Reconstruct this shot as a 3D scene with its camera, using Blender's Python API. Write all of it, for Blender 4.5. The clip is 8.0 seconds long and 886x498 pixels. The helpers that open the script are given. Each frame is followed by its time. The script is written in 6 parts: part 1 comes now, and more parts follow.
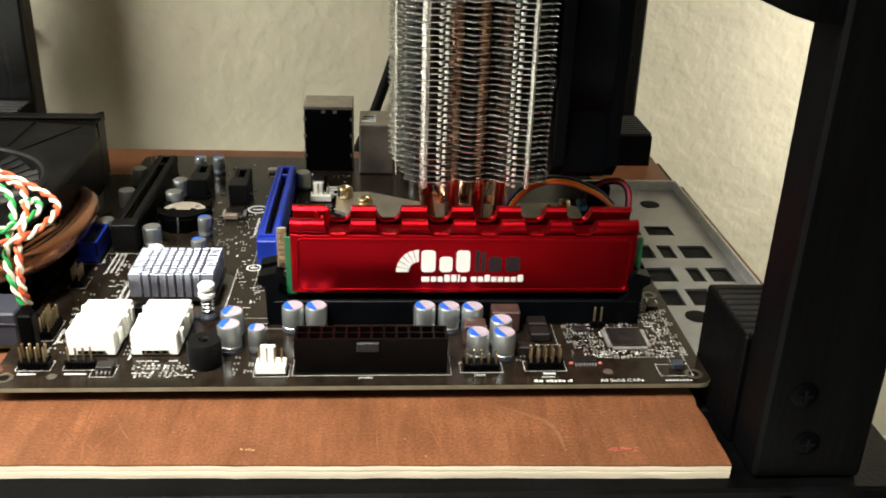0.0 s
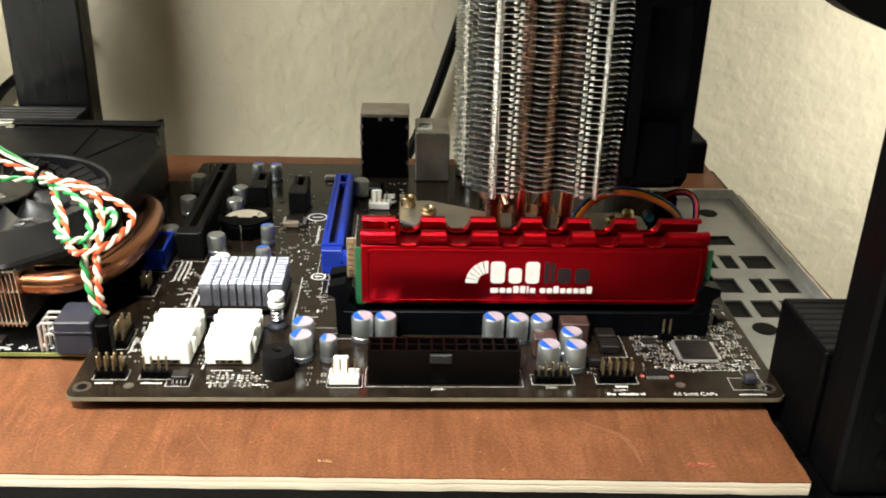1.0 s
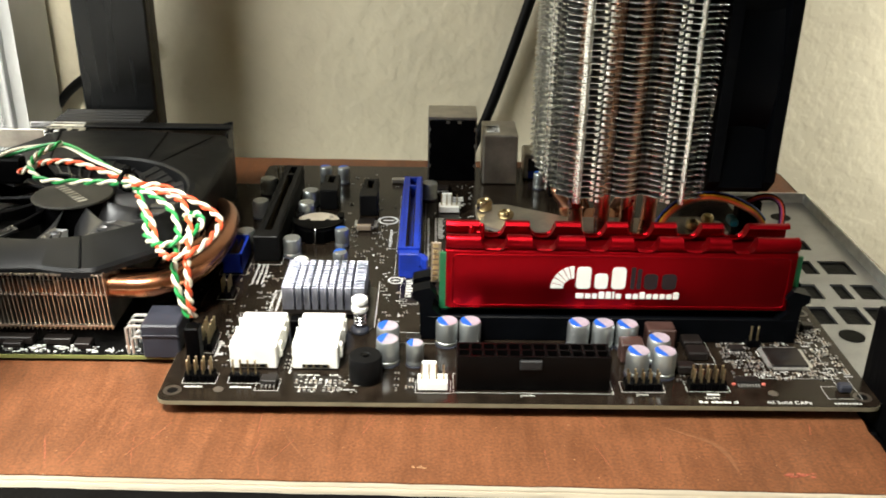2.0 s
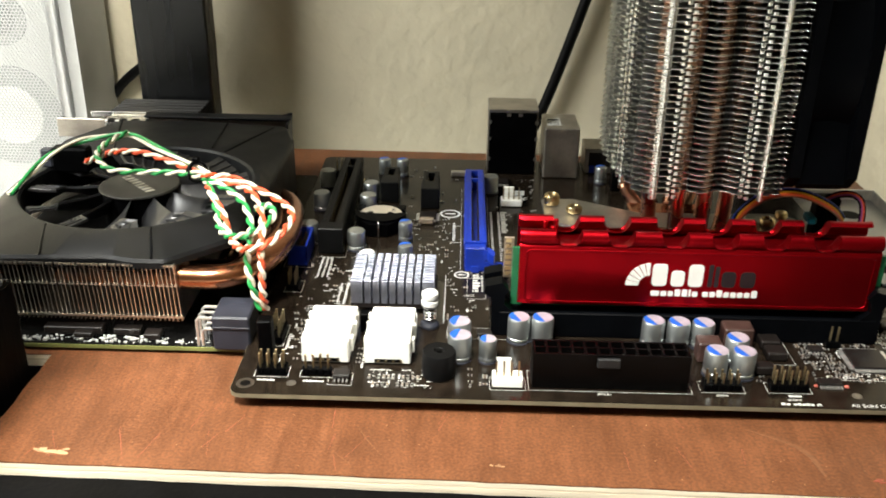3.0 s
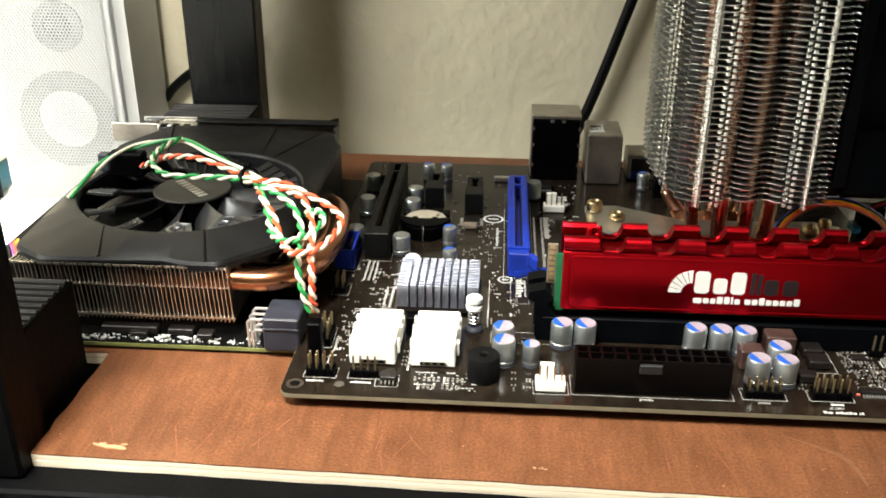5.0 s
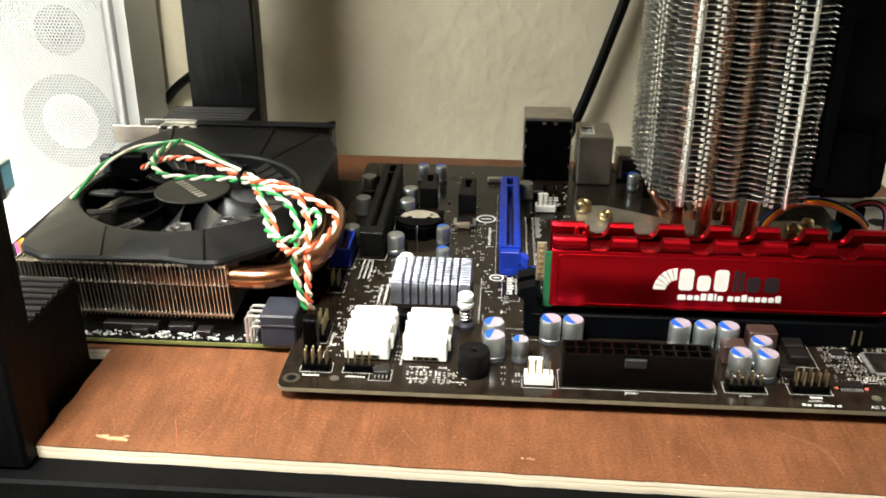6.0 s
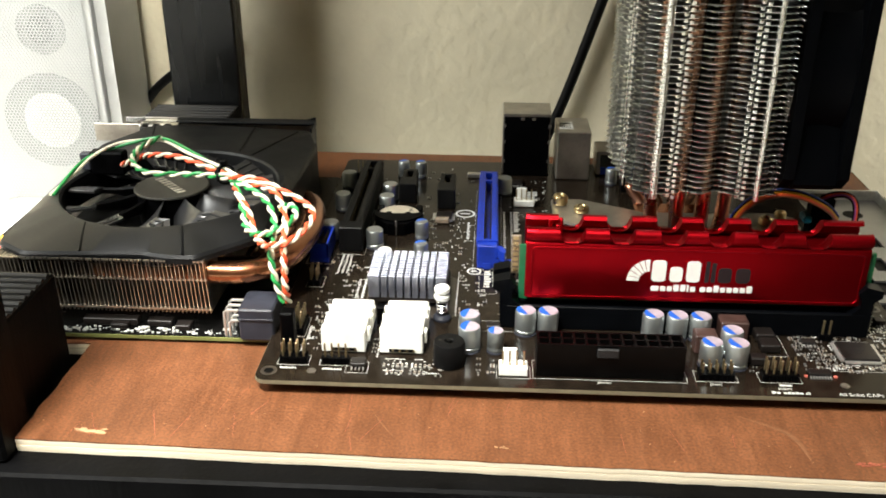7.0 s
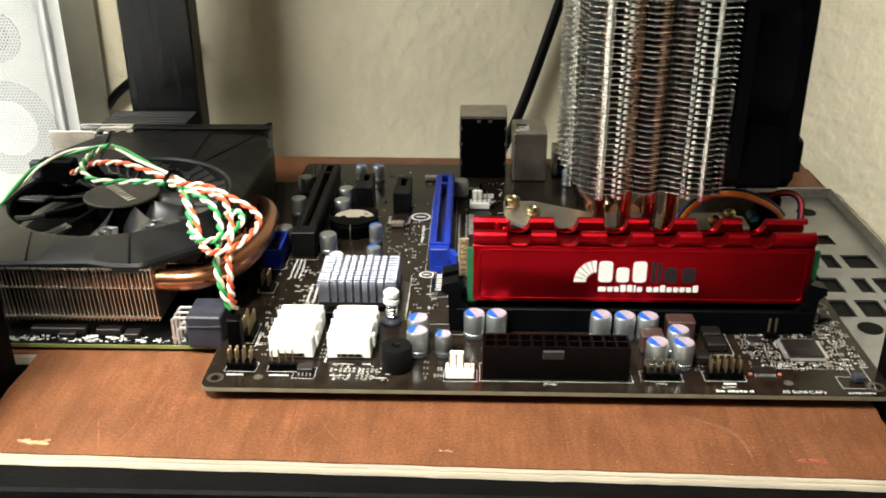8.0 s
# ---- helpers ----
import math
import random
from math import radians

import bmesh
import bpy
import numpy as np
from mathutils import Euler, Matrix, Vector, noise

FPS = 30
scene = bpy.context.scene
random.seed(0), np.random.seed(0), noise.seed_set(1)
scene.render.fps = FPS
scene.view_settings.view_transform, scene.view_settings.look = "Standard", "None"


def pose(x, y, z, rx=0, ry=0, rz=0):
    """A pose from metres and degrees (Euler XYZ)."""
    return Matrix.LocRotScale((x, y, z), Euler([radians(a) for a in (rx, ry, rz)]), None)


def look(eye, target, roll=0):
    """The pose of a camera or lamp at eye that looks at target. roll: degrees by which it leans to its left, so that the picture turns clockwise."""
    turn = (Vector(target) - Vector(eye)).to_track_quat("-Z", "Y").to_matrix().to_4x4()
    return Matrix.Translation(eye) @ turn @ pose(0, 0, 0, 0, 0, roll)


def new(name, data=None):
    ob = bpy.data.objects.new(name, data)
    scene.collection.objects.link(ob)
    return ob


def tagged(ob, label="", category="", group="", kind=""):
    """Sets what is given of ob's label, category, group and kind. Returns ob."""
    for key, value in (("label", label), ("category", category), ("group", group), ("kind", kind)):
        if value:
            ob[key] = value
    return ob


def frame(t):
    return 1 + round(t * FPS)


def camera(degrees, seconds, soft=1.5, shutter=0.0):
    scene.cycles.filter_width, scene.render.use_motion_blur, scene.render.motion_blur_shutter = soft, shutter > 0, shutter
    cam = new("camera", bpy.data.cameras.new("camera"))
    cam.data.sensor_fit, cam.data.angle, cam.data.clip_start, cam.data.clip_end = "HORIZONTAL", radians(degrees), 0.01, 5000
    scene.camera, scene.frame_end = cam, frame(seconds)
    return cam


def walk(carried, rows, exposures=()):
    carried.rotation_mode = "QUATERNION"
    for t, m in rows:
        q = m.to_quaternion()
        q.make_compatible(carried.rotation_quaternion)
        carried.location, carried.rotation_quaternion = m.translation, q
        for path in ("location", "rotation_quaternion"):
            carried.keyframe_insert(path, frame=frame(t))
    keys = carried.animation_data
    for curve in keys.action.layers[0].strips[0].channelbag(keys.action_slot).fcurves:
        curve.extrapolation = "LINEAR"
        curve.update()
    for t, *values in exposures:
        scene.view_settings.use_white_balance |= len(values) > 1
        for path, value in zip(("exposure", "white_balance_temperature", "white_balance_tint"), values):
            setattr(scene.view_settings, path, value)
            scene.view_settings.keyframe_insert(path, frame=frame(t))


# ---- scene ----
cam = camera(51.0, 8.0, soft=1.8, shutter=0.4)
PATH = [
    (0, (0.12893, -0.26539, 0.17191), (0.15647, 0.09756, 0.00604), 1.975),
    (0.5, (0.12045, -0.26547, 0.17356), (0.14391, 0.09752, 0.00716), 1.784),
    (1, (0.11220, -0.26304, 0.17544), (0.12934, 0.10033, 0.00910), 1.606),
    (1.5, (0.10168, -0.26125, 0.17553), (0.11235, 0.10255, 0.00960), 1.310),
    (3, (0.07508, -0.25524, 0.17380), (0.06822, 0.10698, 0.00425), 0.920),
    (3.5, (0.07058, -0.25268, 0.17144), (0.05497, 0.10834, -0.00008), 0.975),
    (4, (0.06880, -0.25560, 0.17386), (0.04594, 0.10484, 0.00192), 0.641),
    (4.5, (0.07045, -0.25727, 0.17619), (0.04718, 0.10381, 0.00567), 0.394),
    (6, (0.07604, -0.27084, 0.18177), (0.05307, 0.09108, 0.01300), 0.319),
    (6.5, (0.07831, -0.27301, 0.18254), (0.05622, 0.08891, 0.01364), 0.155),
    (7, (0.08226, -0.27515, 0.18138), (0.06299, 0.08690, 0.01241), 0.157),
    (7.5, (0.08788, -0.27594, 0.18209), (0.07048, 0.08627, 0.01327), -0.099),
    (8, (0.09613, -0.27451, 0.18254), (0.08382, 0.08801, 0.01392), -0.250),
]
walk(cam, [(t, look(eye, target, roll)) for t, eye, target, roll in PATH])

# ---- light ----
world = bpy.data.worlds.new("room_air")
scene.world = world
world.use_nodes = True
world.node_tree.nodes["Background"].inputs[0].default_value = (1.0, 0.93, 0.82, 1)
world.node_tree.nodes["Background"].inputs[1].default_value = 0.03


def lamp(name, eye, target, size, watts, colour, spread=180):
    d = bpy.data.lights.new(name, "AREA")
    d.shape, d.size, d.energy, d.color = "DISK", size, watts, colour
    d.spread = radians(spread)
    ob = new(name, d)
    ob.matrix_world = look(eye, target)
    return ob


# Unseen light on the left, inferred from the rear post's shadow on the wall.
lamp("left_light", (-0.70, -0.21, 0.64), (-0.02, 0.16, 0.04), 0.46, 16.5, (0.97, 0.98, 0.93))
# Unseen overhead light, added with a narrow cone so brightness drops towards the right.
lamp("overhead_light", (-0.15, -0.37, 1.00), (-0.30, 0.0, 0.0), 0.26, 9.8, (1.0, 0.975, 0.89), 74)
# Fill light added only to brighten the wall on the right.
lamp("right_wall_fill", (0.72, 0.02, 0.42), (0.58, 0.335, 0.14), 0.12, 1.7, (0.98, 0.97, 0.91), 64)


# ---- materials ----
def mat(name, colour, rough=0.5, metal=0.0, fine=900.0, coarse=60.0, vary=0.25, bump=0.0, coat=0.0, stretch=(1, 1, 1), second=None, rand=0.0, trans=0.0, ior=1.5, aniso=0.0, spec=0.5, cstretch=None):
    """A surface with grain at two scales; second: a colour that the coarse grain blends in; rand: spread from piece to piece."""
    m = bpy.data.materials.new(name)
    m.use_nodes = True
    n, k = m.node_tree.nodes, m.node_tree.links
    b = n["Principled BSDF"]
    tc, mp = n.new("ShaderNodeTexCoord"), n.new("ShaderNodeMapping")
    mp.inputs["Scale"].default_value = stretch
    k.new(tc.outputs["Object"], mp.inputs[0])
    f, c = n.new("ShaderNodeTexNoise"), n.new("ShaderNodeTexNoise")
    for tex, s, d in ((f, fine, 4), (c, coarse, 3)):
        tex.inputs["Scale"].default_value, tex.inputs["Detail"].default_value = s, d
        k.new(mp.outputs[0], tex.inputs["Vector"])
    if cstretch:
        mc = n.new("ShaderNodeMapping")
        mc.inputs["Scale"].default_value = cstretch
        k.new(tc.outputs["Object"], mc.inputs[0])
        k.new(mc.outputs[0], c.inputs["Vector"])
    ramp = n.new("ShaderNodeValToRGB")
    lo = [v * (1 - vary) for v in colour]
    hi = [min(1, v * (1 + vary)) for v in (second or colour)]
    ramp.color_ramp.elements[0].position, ramp.color_ramp.elements[0].color = 0.32, (*lo, 1)
    ramp.color_ramp.elements[1].position, ramp.color_ramp.elements[1].color = 0.68, (*hi, 1)
    k.new(c.outputs[0], ramp.inputs[0])
    mul = n.new("ShaderNodeMapRange")
    mul.inputs[3].default_value, mul.inputs[4].default_value = 1 - vary * 0.6, 1 + vary * 0.6
    k.new(f.outputs[0], mul.inputs[0])
    vm = n.new("ShaderNodeVectorMath")
    vm.operation = "SCALE"
    k.new(ramp.outputs[0], vm.inputs[0])
    k.new(mul.outputs[0], vm.inputs["Scale"])
    out = vm.outputs[0]
    if rand:
        oi, mr, v2 = n.new("ShaderNodeObjectInfo"), n.new("ShaderNodeMapRange"), n.new("ShaderNodeVectorMath")
        mr.inputs[3].default_value, mr.inputs[4].default_value = 1 - rand, 1 + rand
        v2.operation = "SCALE"
        k.new(oi.outputs["Random"], mr.inputs[0])
        k.new(out, v2.inputs[0])
        k.new(mr.outputs[0], v2.inputs["Scale"])
        out = v2.outputs[0]
    k.new(out, b.inputs["Base Color"])
    rr = n.new("ShaderNodeMapRange")
    rr.inputs[3].default_value, rr.inputs[4].default_value = max(0.02, rough * 0.8), min(1, rough * 1.25)
    k.new(c.outputs[0], rr.inputs[0])
    k.new(rr.outputs[0], b.inputs["Roughness"])
    b.inputs["Metallic"].default_value = metal
    b.inputs["Coat Weight"].default_value = coat
    b.inputs["Coat Roughness"].default_value = 0.12
    b.inputs["IOR"].default_value = ior
    b.inputs["Specular IOR Level"].default_value = spec
    b.inputs["Transmission Weight"].default_value = trans
    b.inputs["Anisotropic"].default_value = aniso
    if bump:
        bp = n.new("ShaderNodeBump")
        bp.inputs["Strength"].default_value, bp.inputs["Distance"].default_value = 1.0, bump
        k.new(f.outputs[0], bp.inputs["Height"])
        k.new(bp.outputs[0], b.inputs["Normal"])
    return m


def wall_material():
    """Cream paint over a knocked-down stucco: two sizes of soft blobs."""
    m = mat("cream_stucco", (0.62, 0.56, 0.41), 0.75, fine=260, coarse=25, vary=0.05, bump=0)
    n, k = m.node_tree.nodes, m.node_tree.links
    tc = n.new("ShaderNodeTexCoord")
    a, c = n.new("ShaderNodeTexNoise"), n.new("ShaderNodeTexNoise")
    a.inputs["Scale"].default_value, a.inputs["Detail"].default_value = 95, 2
    c.inputs["Scale"].default_value, c.inputs["Detail"].default_value = 330, 2
    r = n.new("ShaderNodeValToRGB")
    r.color_ramp.elements[0].position, r.color_ramp.elements[1].position = 0.42, 0.62
    add = n.new("ShaderNodeMath")
    add.operation = "MULTIPLY_ADD"
    add.inputs[1].default_value = 0.25
    bp = n.new("ShaderNodeBump")
    bp.inputs["Strength"].default_value, bp.inputs["Distance"].default_value = 0.42, 0.0006
    k.new(tc.outputs["Object"], a.inputs["Vector"])
    k.new(tc.outputs["Object"], c.inputs["Vector"])
    k.new(a.outputs[0], r.inputs[0])
    k.new(c.outputs[0], add.inputs[0])
    k.new(r.outputs[0], add.inputs[2])
    k.new(add.outputs[0], bp.inputs["Height"])
    k.new(bp.outputs[0], n["Principled BSDF"].inputs["Normal"])
    return m


def blotch(m, scale, lo, hi):
    """Soft stains at a third, larger scale."""
    n, k = m.node_tree.nodes, m.node_tree.links
    base = n["Principled BSDF"].inputs["Base Color"]
    src = base.links[0].from_socket
    tc, tx, mr, vm = n.new("ShaderNodeTexCoord"), n.new("ShaderNodeTexNoise"), n.new("ShaderNodeMapRange"), n.new("ShaderNodeVectorMath")
    tx.inputs["Scale"].default_value, tx.inputs["Detail"].default_value = scale, 4
    mr.inputs[1].default_value, mr.inputs[2].default_value, mr.inputs[3].default_value, mr.inputs[4].default_value = 0.3, 0.7, lo, hi
    vm.operation = "SCALE"
    k.new(tc.outputs["Object"], tx.inputs["Vector"])
    k.new(tx.outputs[0], mr.inputs[0])
    k.new(src, vm.inputs[0])
    k.new(mr.outputs[0], vm.inputs["Scale"])
    k.new(vm.outputs[0], base)


WALL = wall_material()
CEIL = mat("white_ceiling_paint", (0.75, 0.72, 0.66), 0.8, fine=200, coarse=8, vary=0.05, bump=0.0005)
CARPET = mat("tan_carpet", (0.24, 0.19, 0.14), 0.95, fine=500, coarse=9, vary=0.3, bump=0.002)
DESK = mat("white_desk_laminate", (0.72, 0.72, 0.70), 0.4, fine=300, coarse=20, vary=0.06)
VENEER = mat("red_brown_veneer", (0.136, 0.051, 0.0215), 0.46, fine=1700, coarse=420, vary=0.08, bump=0.00012, stretch=(1, 0.6, 1), cstretch=(1.0, 0.12, 1), second=(0.157, 0.061, 0.0260), spec=0.22)
blotch(VENEER, 38, 0.84, 1.12)
blotch(VENEER, 120, 0.90, 1.10)
blotch(VENEER, 1000, 0.72, 1.28)
CORE = mat("pale_plywood_edge", (0.84, 0.74, 0.57), 0.7, fine=700, coarse=130, vary=0.12, stretch=(0.12, 1, 1.6), bump=0.0001)
GLUE = mat("plywood_glue_line", (0.74, 0.62, 0.45), 0.8, fine=700, coarse=100, vary=0.15, stretch=(0.2, 1, 1))
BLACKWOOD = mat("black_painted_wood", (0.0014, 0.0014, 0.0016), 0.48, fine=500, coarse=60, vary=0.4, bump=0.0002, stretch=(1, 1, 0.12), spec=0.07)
ENDGRAIN = mat("black_painted_end_grain", (0.0130, 0.0120, 0.0112), 0.36, fine=300, coarse=90, vary=0.4, bump=0.0003, stretch=(0.15, 1, 1), spec=0.35)
PCB = mat("black_brown_solder_mask", (0.0125, 0.0088, 0.0060), 0.19, fine=1300, coarse=180, vary=0.4, bump=0.000004, spec=0.20)
GLOSSWOOD = mat("glossy_black_paint", (0.0022, 0.0025, 0.0027), 0.26, fine=500, coarse=60, vary=0.5, bump=0.0002, stretch=(1, 1, 0.12), spec=0.45)
PCBEDGE = mat("bare_board_edge", (0.16, 0.14, 0.09), 0.6, fine=900, coarse=100, vary=0.2)
GREENPCB = mat("green_solder_mask", (0.012, 0.12, 0.045), 0.35, fine=900, coarse=150, vary=0.3)
SILK = mat("white_silkscreen", (0.58, 0.58, 0.55), 0.6, fine=2500, coarse=400, vary=0.2)
TRACE = mat("mask_over_copper", (0.040, 0.032, 0.024), 0.3, fine=900, coarse=300, vary=0.3, coat=0.3)
BLACKP = mat("black_nylon", (0.0008, 0.0008, 0.0010), 0.45, fine=1500, coarse=120, vary=0.3, bump=0.00003, spec=0.04)
MATTEB = mat("matte_black_plastic", (0.0052, 0.0054, 0.0058), 0.44, fine=2600, coarse=70, vary=0.25, bump=0.00005, spec=0.17)
GLOSSB = mat("satin_black_plastic", (0.0012, 0.0015, 0.0022), 0.40, fine=900, coarse=70, vary=0.25, spec=0.07)
BLADE = mat("glossy_black_blade", (0.016, 0.016, 0.017), 0.30, fine=900, coarse=70, vary=0.2, spec=0.5)
FANBLACK = mat("blue_black_fan_plastic", (0.0008, 0.0010, 0.0015), 0.42, fine=900, coarse=60, vary=0.2, spec=0.05)
HUBGREY = mat("dark_hub_film", (0.017, 0.016, 0.014), 0.42, fine=1800, coarse=90, vary=0.15, spec=0.3)
HUBINK = mat("pale_hub_print", (0.30, 0.28, 0.23), 0.5, fine=1800, coarse=200, vary=0.1)
LED = mat("pink_red_diode", (0.62, 0.16, 0.12), 0.3, fine=1500, coarse=200, vary=0.1)
GREYP = mat("dark_grey_nylon", (0.024, 0.026, 0.036), 0.45, fine=1200, coarse=100, vary=0.2, bump=0.00003, spec=0.3)
LIDGREY = mat("grey_latch_plastic", (0.016, 0.016, 0.0165), 0.5, fine=900, coarse=100, vary=0.2, spec=0.3)
BLUEP = mat("blue_nylon", (0.006, 0.028, 0.30), 0.42, fine=1200, coarse=100, vary=0.25, bump=0.00003, spec=0.3)
WHITEP = mat("white_nylon", (0.87, 0.86, 0.80), 0.45, fine=1100, coarse=140, vary=0.05, bump=0.00003)
WHITEPIN = mat("white_acetal", (0.80, 0.80, 0.78), 0.35, fine=900, coarse=200, vary=0.08)
ALU = mat("bare_aluminium", (0.82, 0.82, 0.79), 0.27, 1.0, fine=800, coarse=90, vary=0.10, rand=0.05)
CAN = mat("capacitor_can", (0.45, 0.48, 0.48), 0.36, 0.9, fine=1200, coarse=200, vary=0.08)
CAPTOP = mat("capacitor_top", (0.62, 0.52, 0.60), 0.36, 0.5, fine=1400, coarse=250, vary=0.12)
CAPINK = mat("blue_ink", (0.015, 0.10, 0.48), 0.4, fine=1600, coarse=250, vary=0.15)
BLUEALU = mat("pale_blue_anodised_fin", (0.44, 0.46, 0.56), 0.38, 0.97, fine=1200, coarse=160, vary=0.15)
TIN = mat("dull_tinplate", (0.42, 0.39, 0.34), 0.38, 0.95, fine=900, coarse=70, vary=0.25)
STEEL = mat("zinc_steel", (0.36, 0.37, 0.38), 0.42, 0.9, fine=900, coarse=50, vary=0.14, bump=0.00002)
BRIGHT = mat("bright_steel", (0.80, 0.80, 0.80), 0.2, 1.0, fine=900, coarse=100, vary=0.1)
GOLD = mat("gold_plated_pin", (0.42, 0.34, 0.20), 0.36, 1.0, fine=1500, coarse=300, vary=0.15)
BRASS = mat("brass_screw", (0.52, 0.41, 0.23), 0.28, 1.0, fine=900, coarse=200, vary=0.15)
COPPER = mat("copper_pipe", (0.58, 0.255, 0.135), 0.22, 1.0, fine=700, coarse=90, vary=0.2, second=(0.48, 0.20, 0.105))
# Duller, browner copper used on the cooler tower's pipes.
DULLCOPPER = mat("dull_copper_pipe", (0.42, 0.22, 0.145), 0.27, 1.0, fine=700, coarse=90, vary=0.2)
FINTAN = mat("nickel_fin_edge", (0.60, 0.55, 0.48), 0.34, 1.0, fine=900, coarse=120, vary=0.2, rand=0.12)
RED = mat("red_anodised_aluminium", (0.33, 0.0020, 0.0066), 0.37, 0.94, fine=1800, coarse=35, vary=0.10, bump=0.00001, stretch=(1, 1, 0.2))
INKW = mat("white_print", (0.82, 0.80, 0.76), 0.5, fine=1500, coarse=200, vary=0.05)
INKB = mat("black_print", (0.012, 0.004, 0.005), 0.45, fine=1500, coarse=200, vary=0.2)
CHIP = mat("chip_epoxy", (0.011, 0.0085, 0.0075), 0.40, fine=1800, coarse=200, vary=0.25, spec=0.3)
CHOKE = mat("brown_grey_ferrite", (0.052, 0.027, 0.022), 0.36, fine=900, coarse=200, vary=0.2, bump=0.00003)
CERAM = mat("tan_ceramic", (0.17, 0.13, 0.09), 0.5, fine=1500, coarse=300, vary=0.2, rand=0.4)
SOLDER = mat("tin_solder", (0.74, 0.73, 0.70), 0.34, 0.8, fine=1800, coarse=300, vary=0.12)
CELL = mat("coin_cell_steel", (0.60, 0.53, 0.43), 0.4, 0.4, fine=900, coarse=100, vary=0.12)
SPK = mat("white_speaker_plastic", (0.42, 0.435, 0.43), 0.45, fine=900, coarse=40, vary=0.04)
SPKGREY = mat("silver_grey_plastic", (0.42, 0.43, 0.42), 0.45, fine=900, coarse=40, vary=0.06)
GRILLE = mat("white_grille_steel", (0.38, 0.39, 0.385), 0.5, fine=900, coarse=60, vary=0.05)
CONE = mat("pale_speaker_cone", (0.66, 0.67, 0.63), 0.5, fine=900, coarse=120, vary=0.06)
DARKIN = mat("speaker_inside", (0.22, 0.23, 0.225), 0.7, fine=900, coarse=50, vary=0.15)
W_RED = mat("red_wire_sleeve", (0.62, 0.075, 0.022), 0.4, fine=1200, coarse=200, vary=0.15)
W_GREEN = mat("green_wire_sleeve", (0.012, 0.24, 0.055), 0.4, fine=1200, coarse=200, vary=0.15)
W_WHITE = mat("white_wire_sleeve", (0.72, 0.66, 0.52), 0.4, fine=1200, coarse=200, vary=0.12)
W_YEL = mat("yellow_wire_sleeve", (0.72, 0.42, 0.02), 0.4, fine=1200, coarse=200, vary=0.12)
W_ORG = mat("orange_wire_sleeve", (0.62, 0.16, 0.015), 0.4, fine=1200, coarse=200, vary=0.12)
W_BROWN = mat("brown_wire_sleeve", (0.13, 0.035, 0.012), 0.4, fine=1200, coarse=200, vary=0.12)
W_BLUE = mat("blue_wire_sleeve", (0.02, 0.06, 0.36), 0.4, fine=1200, coarse=200, vary=0.12)
W_PURP = mat("violet_wire_sleeve", (0.25, 0.05, 0.22), 0.4, fine=1200, coarse=200, vary=0.12)
W_BLACK = mat("black_wire_sleeve", (0.002, 0.002, 0.002), 0.45, fine=1200, coarse=200, vary=0.2, spec=0.12)
TEAL = mat("teal_plastic", (0.006, 0.11, 0.17), 0.4, fine=900, coarse=90, vary=0.15)
GREENB = mat("green_plastic", (0.01, 0.26, 0.12), 0.35, fine=900, coarse=90, vary=0.15)
MARKRED = mat("rubbed_red_mark", (0.32, 0.085, 0.048), 0.6, fine=1500, coarse=400, vary=0.3)
SLOTB = mat("black_slot_nylon", (0.0040, 0.0040, 0.0042), 0.42, fine=1500, coarse=120, vary=0.25, bump=0.00003, spec=0.12)
SOCKETB = mat("black_socket_nylon", (0.0008, 0.0006, 0.0006), 0.40, fine=1500, coarse=120, vary=0.3, spec=0.12)
CARDPCB = mat("black_solder_mask", (0.0035, 0.0034, 0.0032), 0.25, fine=1300, coarse=180, vary=0.4, spec=0.15)
# Contact metal darkened, putting the shade of the slot groove into its colour.
SLOTPIN = mat("shaded_slot_contact", (0.10, 0.075, 0.045), 0.4, 0.9, fine=1500, coarse=200, vary=0.2)
# Greyer, darker top used only on the capacitors at the rear.
CAPDULL = mat("rear_capacitor_top", (0.36, 0.37, 0.36), 0.42, 0.85, fine=1400, coarse=250, vary=0.12)
SMEAR = mat("rubbed_veneer", (0.182, 0.080, 0.037), 0.55, fine=1700, coarse=500, vary=0.2, spec=0.25)
TWEETER = mat("grey_tweeter_dome", (0.13, 0.14, 0.135), 0.5, fine=900, coarse=120, vary=0.1)
MARKTAN = mat("bare_wood_chip", (0.42, 0.25, 0.13), 0.7, fine=1500, coarse=400, vary=0.25)


